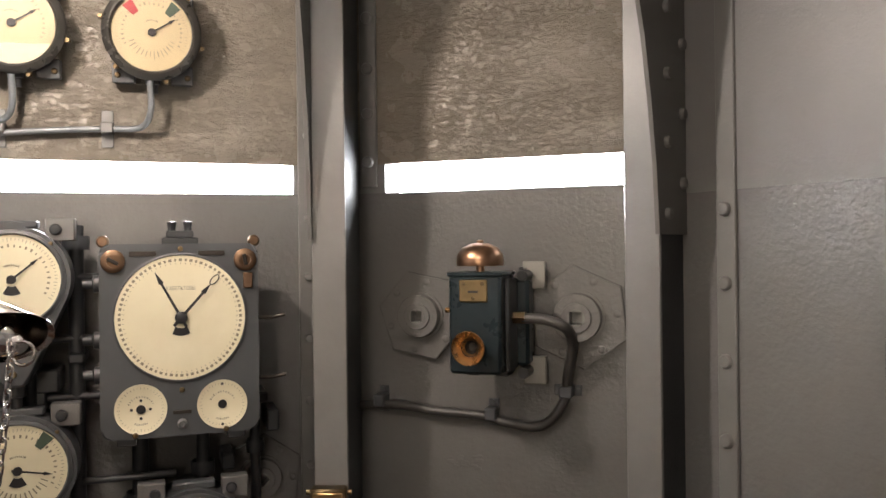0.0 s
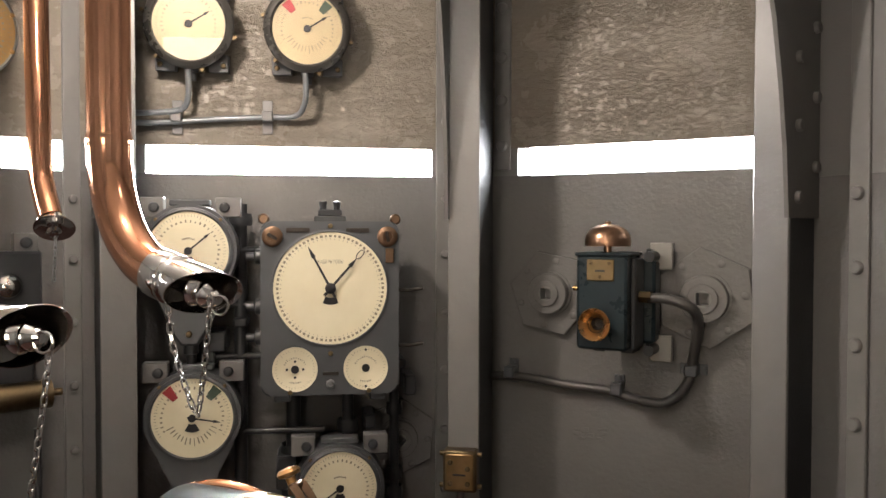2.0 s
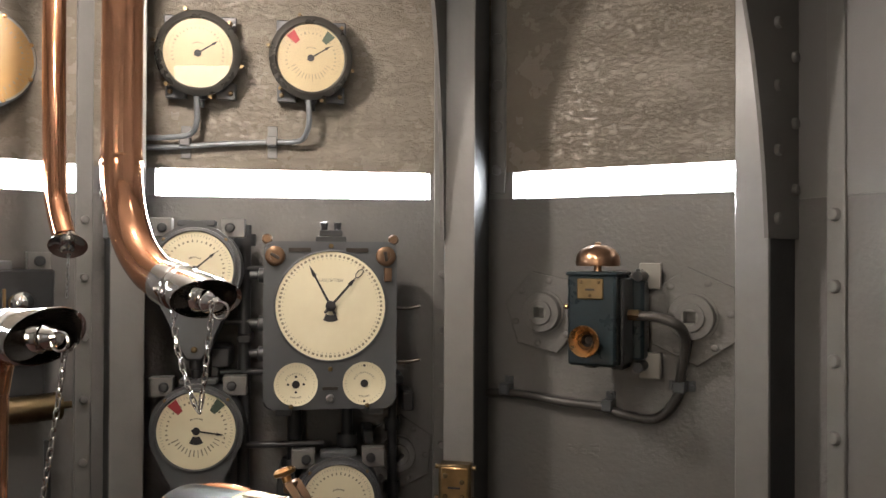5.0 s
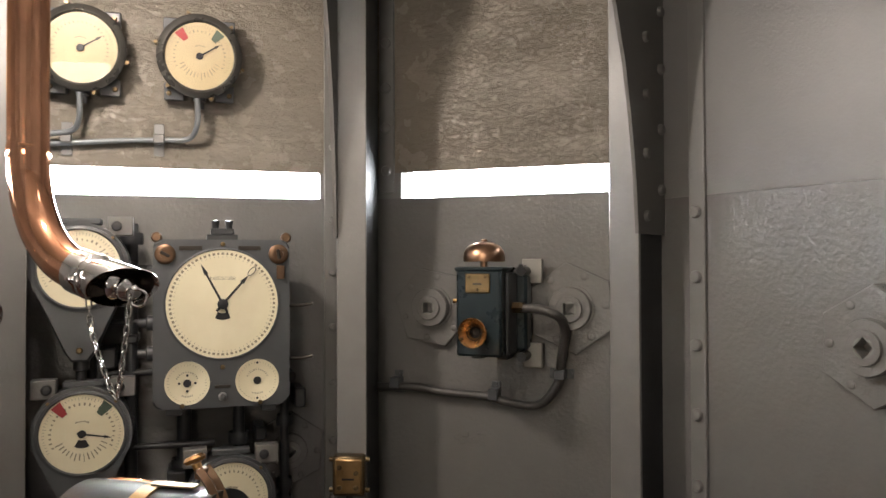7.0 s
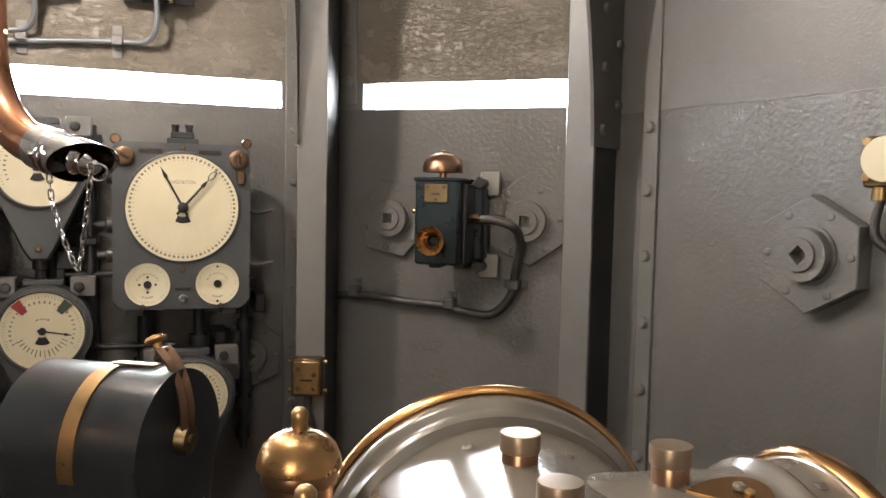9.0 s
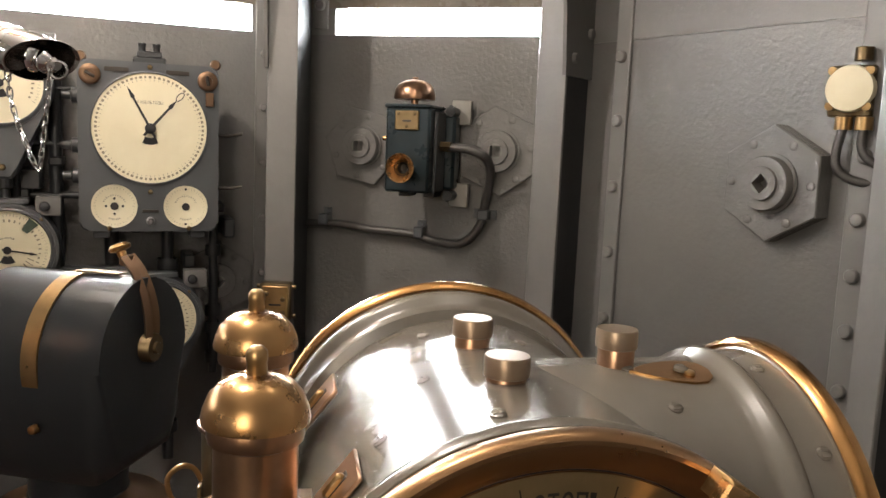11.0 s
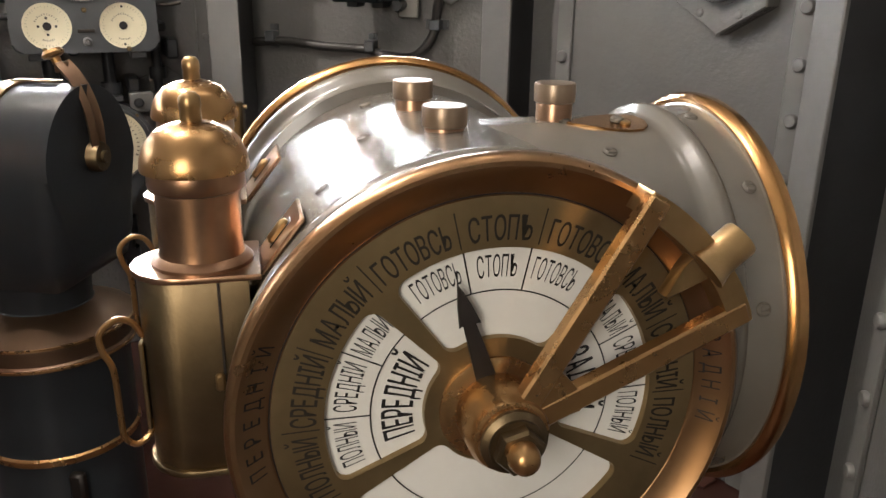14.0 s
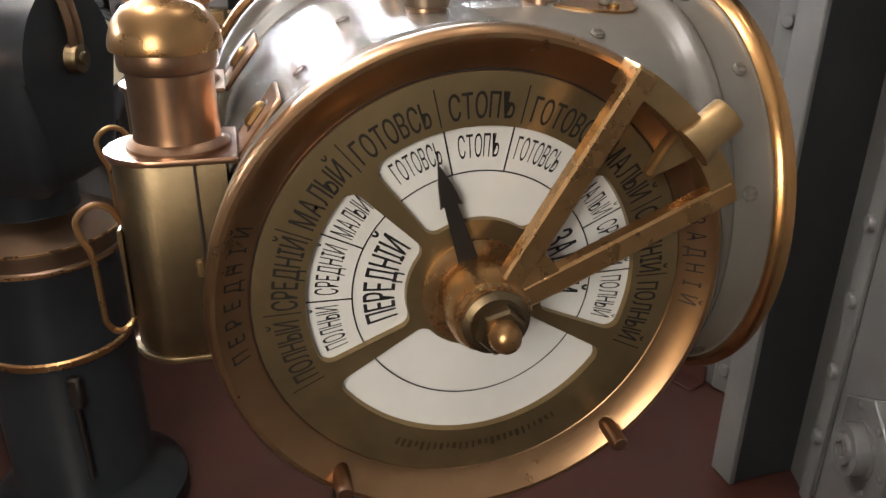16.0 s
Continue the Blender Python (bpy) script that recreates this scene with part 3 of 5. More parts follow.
def face_markings(t, r, y, seed, start=-30, end=210, pointer=35, marks=False, window=True):
    bm = B()
    dial_ticks(bm, r * 0.93, 49, start, end, y, 0.0012, 0.007)
    scribble(bm, r * 0.72, start, end, 26, y, seed, 0.009, 0.006)
    scribble(bm, r * 0.30, 60, 120, 9, y, seed + 1, 0.006, 0.004)
    if marks:
        scribble(bm, r * 0.50, 200, 340, 14, y, seed + 2, 0.026, 0.004)
    part("scale", bm, grey_ink, t, "faint printed scale")
    if marks:
        bm = B()
        wedge_mark(bm, 130, r * 0.62, r * 0.97, 0.028, y - 0.0006)
        part("red_mark", bm, red_mark, t, "red limit mark")
        bm = B()
        wedge_mark(bm, 50, r * 0.62, r * 0.97, 0.028, y - 0.0006)
        part("green_mark", bm, green_mark, t, "dark green limit mark")
    bm = B()
    gauge_pointer(bm, pointer, r * 0.72, y - 0.004, r * 0.12)
    lathe(bm, [(0.012, 0.002), (0.012, 0.006), (0, 0.007)], at(0, y, 0) @ FRONT, 16)
    part("pointer", bm, ink, t, "black pointer")
    if window:
        bm = B()
        pa, pb = arc_pts(0, 0, r * 0.16, 240, 300, 8), arc_pts(0, 0, r * 0.36, 240, 300, 8)
        va, vb = [bm.verts.new((x, y - 0.0008, z)) for x, z in pa], [bm.verts.new((x, y - 0.0008, z)) for x, z in pb]
        for k in range(8):
            bm.faces.new((va[k], va[k + 1], vb[k + 1], vb[k]))
        part("counter_window", bm, ink, t, "small dark counter window")


def round_gauge(m, tilt, pointer, marks, seed, label):
    """Wall gauge in a dark round case on two straps; local -y faces the room."""
    t = thing("round_gauge", m @ Matrix.Rotation(radians(tilt), 4, "X"), label, "gauge", "upper round gauges")
    bm = lathe(B(), [(0.0, 0.0), (0.125, 0.0), (0.133, 0.01), (0.133, 0.055), (0.141, 0.062), (0.143, 0.072), (0.138, 0.080), (0.122, 0.086), (0.117, 0.082), (0.115, 0.070), (0, 0.070)], at(0, 0.07, 0) @ FRONT, 64)
    part("case", bm, gauge_metal, t)
    part("dial", lathe(B(), [(0.1145, 0.0), (0, 0.0)], at(0, -0.0015, 0) @ FRONT, 48), aged_cream, t, "yellowed cream dial")
    face_markings(t, 0.112, -0.0025, seed, pointer=pointer, marks=marks, window=False)
    gl = part("glass", lathe(B(), [(0.1165, 0.0), (0.1165, 0.003), (0, 0.003), (0, 0.0)], at(0, -0.010, 0) @ FRONT, 48), glass, t, "flat glass")
    gl.visible_shadow = False
    bm = rod(B(), (0.150, 0.035, 0), (0.150, -0.008, 0), 0.006, 10)
    box(bm, (0.141, 0.02, 0), (0.018, 0.016, 0.018), 0.003)
    one = part("bezel_screw", bm, dull_brass, t, "small brass bezel screw")
    for k in range(6):
        mm = Matrix.Rotation(radians(15 + 60 * k), 4, "Y")
        if k:
            again(one, mm)
        else:
            one.matrix_basis = mm
    for sx in (-0.085, 0.085):
        part("strap", box(B(), (sx, 0.070, -0.122), (0.066, 0.05, 0.058), 0.003), box_paint, t)
        part("strap", box(B(), (sx * 1.1, 0.080, 0.108), (0.055, 0.03, 0.050), 0.003), box_paint, t)
        part("strap_bolt", bolt(B(), (sx * 1.2, 0.045, -0.128), (0, -1, 0), 0.009, 0.010), dull_brass, t)
    part("stuffing_box", lathe(B(), [(0.022, 0), (0.022, 0.018), (0.015, 0.02), (0.015, 0.045), (0, 0.045)], at(0, 0.03, -0.135) @ Matrix.Rotation(radians(180), 4, "X"), 18), dark_paint, t)
    return t


GA = 20.36
round_gauge(pose(-1.236, 2.34, 2.333, 0, 0, GA), 8, 32, False, 11, "dark round wall gauge with a cream dial")
round_gauge(pose(-0.881, 2.472, 2.332, 0, 0, GA), 8, 32, True, 12, "dark round wall gauge with red and green marks")


def conduit():
    t = thing("conduit", M1 @ at(0, 0, 0), "thin grey conduit joining the two upper gauges", "conduit")
    b = KINKS[3]
    ca, sa = math.cos(radians(GA)), math.sin(radians(GA))

    def lx(x):
        return (x - b[0]) / ca

    part("pipe", tube(B(), curve_pts([(lx(-0.93), -0.10, 2.19), (lx(-0.93), -0.085, 2.10), (lx(-0.96), -0.04, 2.055), (lx(-1.05), -0.025, 2.05), (lx(-1.2), -0.025, 2.04), (lx(-1.36), -0.025, 2.025), (lx(-1.5), -0.025, 2.02)]), 0.0095, 12), conduit_mat, t)
    part("pipe", tube(B(), curve_pts([(lx(-1.285), -0.10, 2.19), (lx(-1.285), -0.085, 2.11), (lx(-1.31), -0.05, 2.068), (lx(-1.38), -0.045, 2.055), (lx(-1.5), -0.04, 2.05)]), 0.0095, 12), conduit_mat, t)
    bm = box(B(), (0, -0.003, 0), (0.035, 0.006, 0.115), 0.002)
    box(bm, (0, -0.024, 0.0), (0.037, 0.045, 0.034), 0.004)
    one = part("saddle", bm, paint, t)
    one.matrix_basis = at(lx(-1.05), 0, 2.052)
    again(one, at(lx(-1.33), 0, 2.045))


conduit()


def range_instrument():
    t = thing("range_instrument", pose(-0.752, 2.328, 1.42, 0, 0, GA), "grey steel range instrument box with a large cream dial", "instrument")
    part("case", prism(B(), round_rect(0, 0, 0.43, 0.545, 0.03), 0.16, 0.0, bevel=0.006), box_paint, t)
    part("back_box", box(B(), (0, 0.22, 0), (0.36, 0.13, 0.46), 0.01), dark_paint, t)
    dz = 0.063
    part("bezel", lathe(B(), [(0.184, 0), (0.184, 0.004), (0.178, 0.006), (0.176, 0.001), (0.176, 0.0)], at(0, 0, dz) @ FRONT, 72), box_paint, t)
    d = part("dial", lathe(B(), [(0.177, 0.0), (0, 0.0)], at(0, -0.002, dz) @ FRONT, 64), cream, t, "large cream dial")
    bm = B()
    for k in range(72):
        a = 90 + 5 * k
        c, s = math.cos(radians(a)), math.sin(radians(a))
        tick(bm, a, 0.152, 0.156, 0.0015, -0.0028)
        tick(bm, a, 0.160, 0.1675, 0.006 if k % 2 else 0.0085, -0.0028)
    for v in bm.verts:
        v.co.z += dz
    part("numeral_ring", bm, grey_ink, t, "ring of tiny unreadable numerals")
    bm = B()
    word(bm, "КАБЕЛЬТОВЫ", 0.011, 0.75, lambda x, y: Vector((x, -0.0028, dz + 0.078 + y)))
    part("lettering", bm, grey_ink, t, "faint word on the dial")
    bm = B()
    gauge_pointer(bm, 118, 0.150, -0.010, 0.03, 0.014)
    for v in bm.verts:
        v.co.z += dz
    part("pointer", bm, ink, t, "black pointer")
    bm = B()
    gauge_pointer(bm, 49, 0.125, -0.013, 0.03, 0.015)
    tube(bm, [(0.140 * math.cos(radians(49)) + 0.017 * math.cos(k / 20 * 2 * math.pi) * math.cos(radians(49)) - 0.008 * math.sin(k / 20 * 2 * math.pi) * math.sin(radians(49)), -0.012, 0.140 * math.sin(radians(49)) + 0.017 * math.cos(k / 20 * 2 * math.pi) * math.sin(radians(49)) + 0.008 * math.sin(k / 20 * 2 * math.pi) * math.cos(radians(49))) for k in range(20)], 0.0016, 6, closed=True)
    for v in bm.verts:
        v.co.z += dz
    part("pointer", bm, ink, t, "black pointer with an open loop")
    part("hub", lathe(B(), [(0.017, 0.002), (0.017, 0.014), (0.012, 0.017), (0, 0.017)], at(0, 0, dz) @ FRONT, 24), ink, t)
    bm = B()
    pa, pb = arc_pts(0, dz, 0.030, 238, 302, 10), arc_pts(0, dz, 0.052, 242, 298, 10)
    va, vb = [bm.verts.new((x, -0.003, z)) for x, z in pa], [bm.verts.new((x, -0.003, z)) for x, z in pb]
    for k in range(10):
        bm.faces.new((va[k], va[k + 1], vb[k + 1], vb[k]))
    part("counter_window", bm, ink, t, "small dark counter window")
    for sx, cross in ((-0.110, True), (0.110, False)):
        cz = -0.190
        s = part("small_dial", lathe(B(), [(0.070, 0.0), (0.070, 0.004), (0.067, 0.002), (0, 0.002)], at(sx, 0, cz) @ FRONT, 48), cream, t, "small cream dial")
        bm = B()
        dial_ticks(bm, 0.062, 40, 0, 351, -0.003, 0.001, 0.005)
        scribble(bm, 0.033, 20, 160, 12, -0.003, 31, 0.007, 0.003)
        scribble(bm, 0.040, 245, 295, 7, -0.003, 33, 0.006, 0.003)
        for v in bm.verts:
            v.co += Vector((sx, 0, cz))
        part("scale", bm, grey_ink, s, "faint printed scale").matrix_parent_inverse = I4
        bm = lathe(B(), [(0.0125, 0.002), (0.0125, 0.005), (0, 0.005)], at(sx, 0, cz) @ FRONT, 20)
        part("hub", bm, ink, s)
        for k in range(4 if cross else 2):
            a = radians(90 * k if cross else 90 + 180 * k)
            rr = 0.025 if cross else 0.058
            part("pin", lathe(B(), [(0.004, 0.002), (0.004, 0.004), (0, 0.004)], at(sx + rr * math.cos(a), 0, cz + rr * math.sin(a)) @ FRONT, 10), ink, s)
    for sx in (-0.178, 0.178):
        lm = at(sx, -0.001, 0.225) @ FRONT
        k = part("lock", lathe(B(), [(0.032, 0), (0.032, 0.010), (0.028, 0.013), (0.016, 0.013), (0.016, 0.004), (0, 0.004)], lm, 28), tarnish, t, "tarnished copper lock")
        part("key_bar", box(B(), (sx, -0.012, 0.225), (0.032, 0.012, 0.010), 0.002, at(sx, 0, 0.225) @ Matrix.Rotation(radians(30 if sx < 0 else 80), 4, "Y") @ at(-sx, 0, -0.225)), black_steel, k)
    part("hasp", box(B(), (0.185, -0.008, 0.165), (0.026, 0.010, 0.045), 0.002), tarnish, t)
    for sx in (-0.10, 0.085):
        part("slot", box(B(), (sx, -0.002, 0.245), (0.072, 0.004, 0.014), 0.001), black_steel, t)
    part("slot", box(B(), (0.0, -0.002, -0.205), (0.05, 0.004, 0.010), 0.001), black_steel, t)
    part("socket", lathe(B(), [(0.014, 0), (0.014, 0.006), (0.009, 0.007), (0.006, 0.003), (0, 0.003)], at(0, 0, -0.238) @ FRONT, 20), steel, t)
    one = part("screw", bolt(B(), (0, 0, 0), (0, -1, 0), 0.008, 0.006), dull_brass, t)
    one.matrix_basis = at(0, 0, 0.258)
    for sx, sz in ((0, -0.142), (-0.125, -0.262), (0.12, -0.262)):
        again(one, at(sx, 0, sz))
    one = part("corner_knob", lathe(B(), [(0.017, 0), (0.017, 0.02), (0.012, 0.026), (0, 0.026)], FRONT, 18), tarnish, t)
    one.matrix_basis = at(-0.205, 0.03, 0.280)
    again(one, at(0.205, 0.03, 0.280))
    bm = box(B(), (0, 0.05, 0.300), (0.075, 0.05, 0.02), 0.003)
    box(bm, (0, 0.05, 0.28), (0.10, 0.06, 0.02), 0.003)
    for sx in (-0.022, 0.022):
        lathe(bm, [(0.011, 0.305), (0.011, 0.325), (0.013, 0.328), (0.013, 0.336), (0, 0.338)], at(sx, 0.05, 0), 14)
    part("top_terminal", bm, dark_paint, t)
    for sx in (-0.15, 0.15):
        part("foot", box(B(), (sx, 0.06, -0.285), (0.05, 0.08, 0.022), 0.003), box_paint, t)
    for sz in (0.05, -0.13):
        part("side_handle", tube(B(), curve_pts([(0.215, 0.07, sz), (0.26, 0.06, sz), (0.30, 0.05, sz + 0.008)]), [0.006] * 25, 10), black_steel, t)
    for sz in (0.16, 0.0, -0.1):
        part("side_boss", lathe(B(), [(0.025, 0), (0.025, 0.02), (0.014, 0.024), (0.014, 0.05), (0, 0.05)], at(-0.215, 0.09, sz) @ Matrix.Rotation(radians(-90), 4, "Y"), 16), dark_paint, t)


range_instrument()


def teardrop_gauge(x, y, z, r, pointer, marks, seed, label, drop=0.27, ears=True):
    t = thing("teardrop_gauge", pose(x, y, z, 0, 0, GA), label, "gauge", "teardrop gauges")
    R = r + 0.024
    a = 22
    nb = 0.035
    out = arc_pts(0, 0, R, -a, 180 + a, 40) + [(-nb - 0.01, -drop + 0.03), (-nb + 0.01, -drop), (nb - 0.01, -drop), (nb + 0.01, -drop + 0.03)]
    part("case", prism(B(), out, 0.10, 0.0, bevel=0.007), box_paint, t)
    part("back_box", lathe(B(), [(0, 0), (R * 0.8, 0), (R * 0.8, 0.2), (0, 0.2)], at(0, 0.29, 0) @ FRONT, 32), dark_paint, t)
    part("bezel", lathe(B(), [(r + 0.014, 0.0), (r + 0.013, 0.006), (r + 0.004, 0.009), (r, 0.004), (r, 0.0)], FRONT, 64), box_paint, t)
    part("dial", lathe(B(), [(r + 0.001, 0.0), (0, 0)], at(0, -0.002, 0) @ FRONT, 48), cream, t, "cream dial")
    face_markings(t, r, -0.003, seed, pointer=pointer, marks=marks)
    for sx in (-1, 1):
        if ears:
            part("lug", box(B(), (sx * 0.115, 0.05, R * 0.93), (0.075, 0.05, 0.062), 0.003), paint, t)
            part("lug_bolt", bolt(B(), (sx * 0.105, 0.025, R * 0.93), (0, -1, 0), 0.016, 0.012), dark_paint, t)
        part("bezel_screw", bolt(B(), (sx * (r + 0.012) * 0.72, -0.001, (r + 0.012) * 0.72), (0, -1, 0), 0.006, 0.006), dull_brass, t)
    part("top_bar", box(B(), (0, 0.05, R + 0.004), (0.12, 0.05, 0.02), 0.004), box_paint, t)
    part("gland", lathe(B(), [(0.024, 0), (0.024, 0.03), (0.016, 0.034), (0.016, 0.12), (0, 0.12)], at(0, 0.05, -drop) @ Matrix.Rotation(radians(180), 4, "X"), 16), dark_paint, t)
    part("neck_screw", bolt(B(), (0, 0, -drop + 0.035), (0, -1, 0), 0.010, 0.008), dull_brass, t)
    return t


teardrop_gauge(-1.154, 2.179, 1.601, 0.120, 40, False, 21, "grey teardrop gauge with a cream dial behind the copper voice pipe", 0.29)
teardrop_gauge(-1.146, 2.182, 1.089, 0.122, -10, True, 22, "grey teardrop gauge with red and green marks")
teardrop_gauge(-0.725, 2.338, 0.85, 0.116, 215, False, 23, "grey gauge low behind the brass lever hood", 0.25)


def junction_plate():
    t = thing("brass_junction", pose(-0.345, 2.398, 0.92, 0, 0, 0), "small tarnished brass junction box on a steel frame", "junction box")
    part("body", box(B(), (0, -0.02, 0), (0.105, 0.05, 0.13), 0.006), dull_brass, t)
    part("cover", box(B(), (0, -0.048, 0), (0.088, 0.008, 0.112), 0.004), brass, t)
    one = part("cover_screw", bolt(B(), (0, 0, 0), (0, -1, 0), 0.008, 0.007), dull_brass, t)
    one.matrix_basis = at(-0.028, -0.052, 0.03)
    for sx, sz in ((0.026, 0.012), (-0.028, -0.035), (0.026, -0.035)):
        again(one, at(sx, -0.052, sz))
    for sz in (0.05, -0.05):
        part("hinge_pin", rod(B(), (-0.066, -0.02, sz), (0.066, -0.02, sz), 0.008, 10), dull_brass, t)
    part("maker_mark", box(B(), (0.0, -0.0525, -0.008), (0.04, 0.001, 0.006)), ink, t)
    part("lead", tube(B(), curve_pts([(0, -0.02, -0.06), (0.0, -0.02, -0.12), (0.02, -0.015, -0.18), (0.05, 0.0, -0.24)]), 0.013, 10), cable_mat, t)


junction_plate()


def pipework():
    """Dark rods and small fittings between the wall and the instruments."""
    rr = random.Random(8)
    t = thing("control_linkage", M1 @ at(0, 0, 0), "dark rods, bolts and couplings behind the instruments", "linkage")
    for x, z0, z1, y, r in ((0.33, 0.5, 1.45, -0.16, 0.018), (0.45, 0.4, 1.75, -0.12, 0.022), (0.62, 0.3, 1.3, -0.10, 0.025), (0.80, 0.3, 1.2, -0.14, 0.02), (0.96, 0.6, 1.15, -0.10, 0.016)):
        bm = rod(B(), (x, y, z0), (x, y, z1), r, 12)
        for k in range(4):
            z = rr.uniform(z0 + 0.05, z1 - 0.05)
            lathe(bm, [(r * 1.7, -0.02), (r * 1.8, 0), (r * 1.7, 0.02)], at(x, y, z), 12)
        part("rod", bm, dark_paint, t)
    for k in range(16):
        x, z = rr.uniform(0.3, 1.05), rr.uniform(0.75, 1.55)
        part("fitting", box(B(), (x, -0.09, z), (rr.uniform(0.03, 0.08), 0.14, rr.uniform(0.03, 0.07)), 0.006), dark_paint, t)
    for z in (1.0, 1.25, 1.42, 1.6):
        part("bar", rod(B(), (0.3, -0.13, z), (0.72, -0.13, z), 0.011, 10), dark_paint, t)


pipework()

# ---- engine telegraph ----


def sector(r0, r1, a0, a1, c, n=30):
    """A rounded ring sector as x, z points."""
    out = []

    def corner(rc, a, t0, t1):
        cx, cz = rc * math.cos(radians(a)), rc * math.sin(radians(a))
        return [(cx + c * math.cos(radians(t0 + (t1 - t0) * k / 6)), cz + c * math.sin(radians(t0 + (t1 - t0) * k / 6))) for k in range(7)]

    d1, d0 = math.degrees(math.asin(c / (r1 - c))), math.degrees(math.asin(c / (r0 + c)))
    out += arc_pts(0, 0, r1, a0 + d1, a1 - d1, n)[1:-1]
    out += corner(r1 - c, a1 - d1, a1 - d1, a1 + 90)
    out += corner(r0 + c, a1 - d0, a1 + 90, a1 - d0 + 180)
    out += arc_pts(0, 0, r0, a1 - d0, a0 + d0, n)[1:-1]
    out += corner(r0 + c, a0 + d0, a0 + d0 + 180, a0 + 270)
    out += corner(r1 - c, a0 + d1, a0 - 90, a0 + d1)
    return out


TEL = pose(0.2476, 0.2107, 1.075, 0, 0, 9)


def engine_telegraph():
    t = thing("engine_telegraph", TEL, "polished grey and brass ship engine telegraph with enamel dial", "engine telegraph")
    BACK = Matrix.Rotation(radians(-90), 4, "X")   # turned shapes run to +y
    RIGHT = at(0, 0.215, 0) @ Matrix.Rotation(radians(90), 4, "Y")  # turned shapes run to +x
    body = part("body", lathe(B(), [(0.14, 0.012), (0.206, 0.012), (0.2095, 0.018), (0.2085, 0.026), (0.204, 0.031), (0.1995, 0.036), (0.1975, 0.046), (0.1975, 0.410)], BACK, 96), body_paint, t, "glossy grey cylindrical body")
    REAR = at(-0.004, 0, 0.010) @ BACK
    part("rear_flange", lathe(B(), [(0.150, 0.385), (0.1990, 0.400), (0.2010, 0.410), (0.2045, 0.416), (0.211, 0.420), (0.2145, 0.426), (0.2145, 0.440), (0.2120, 0.446), (0.10, 0.446)], REAR, 96), body_paint, t, "glossy grey rear flange")
    part("side_drum", lathe(B(), [(0.193, 0.02), (0.193, 0.212), (0.196, 0.222), (0.203, 0.227), (0.2055, 0.234), (0.2035, 0.240), (0.200, 0.243), (0.200, 0.272), (0.202, 0.278), (0.206, 0.280), (0.10, 0.282)], RIGHT, 96), body_paint, t, "glossy grey side drum")
    rim = [(0.204, 0.0), (0.2085, -0.002), (0.2135, 0.002), (0.2155, 0.009), (0.2135, 0.016), (0.207, 0.019), (0.200, 0.017), (0.19, 0.012)]
    part("side_rim", lathe(B(), rim, RIGHT @ at(0, 0, 0.279), 96), rim_bronze, t, "polished copper-bronze rim")
    part("side_cover", lathe(B(), [(0.195, 0.012), (0, 0.02)], RIGHT @ at(0, 0, 0.279), 64), brass, t)
    part("rear_rim", lathe(B(), [(r + 0.0085, h) for r, h in rim], REAR @ at(0, 0, 0.444), 96), rim_bronze, t, "polished copper-bronze rim")
    part("rear_cover", lathe(B(), [(0.2, 0.012), (0, 0.02)], REAR @ at(0, 0, 0.444), 64), brass, t)
    # front dial: flange ring, lettered plate with windows, enamel behind
    bez = [(0.170, 0.0030), (0.1778, 0.0050), (0.1785, 0.0035), (0.1795, 0.0035), (0.1800, 0.0045), (0.1810, 0.0050), (0.1825, 0.0052), (0.2010, 0.0190), (0.2040, 0.0220), (0.2075, 0.0222), (0.2105, 0.0195), (0.2122, 0.0140), (0.2120, 0.006), (0.2080, -0.004), (0.2040, -0.013)]
    part("front_bezel", lathe(B(), bez, FRONT, 128), bezel_bronze, t, "polished bronze front bezel")
    bm = B()
    arc_line(bm, 0.1790, 0, 360, 0.0010, -0.0038, 120)
    part("bezel_groove", bm, black_steel, t)
    part("enamel_disc", lathe(B(), [(0.150, 0.0), (0, 0.0)], FRONT, 64), enamel, t, "white enamel disc")
    wins = [(0.062, 0.1372, 49, 127), (0.058, 0.1372, 136, 203.5), (0.050, 0.1372, 212, 328), (0.058, 0.1372, -23.5, 44)]
    bm = B()
    loops = [[(0.178 * math.cos(radians(3 * k)), 0.178 * math.sin(radians(3 * k))) for k in range(120)]] + [sector(r0, r1, a0, a1, 0.010) for r0, r1, a0, a1 in wins]
    edges = []
    rims = []
    for lp in loops:
        vs = [bm.verts.new((x, -0.006, z)) for x, z in lp]
        es = [bm.edges.new((vs[k - 1], vs[k])) for k in range(len(vs))]
        edges += es
        rims.append(vs)
    bmesh.ops.triangle_fill(bm, use_beauty=True, use_dissolve=False, edges=edges, normal=(0, -1, 0))
    for vs, lp in list(zip(rims, loops))[1:]:
        cx, cz = sum(p[0] for p in lp) / len(lp), sum(p[1] for p in lp) / len(lp)
        lo = [bm.verts.new((cx + (x - cx) * 0.985, 0.0005, cz + (z - cz) * 0.985)) for x, z in lp]
        for k in range(len(vs)):
            bm.faces.new((vs[k - 1], vs[k], lo[k], lo[k - 1]))
    part("lettered_plate", bm, dial_brass, t, "aged brass plate with four windows", 30)
    # writing on the enamel
    bm = B()
    y = -0.0007
    arc_line(bm, 0.1005, 0, 360, 0.0012, y, 160)
    part("dial_circle", bm, ink, t, "thin black circle")
    for a in (78.3, 101.7, 154, 179, 1, 26):
        bm = B()
        tick(bm, a, 0.1005, 0.141, 0.0013, y)
        part("division_line", bm, ink, t)
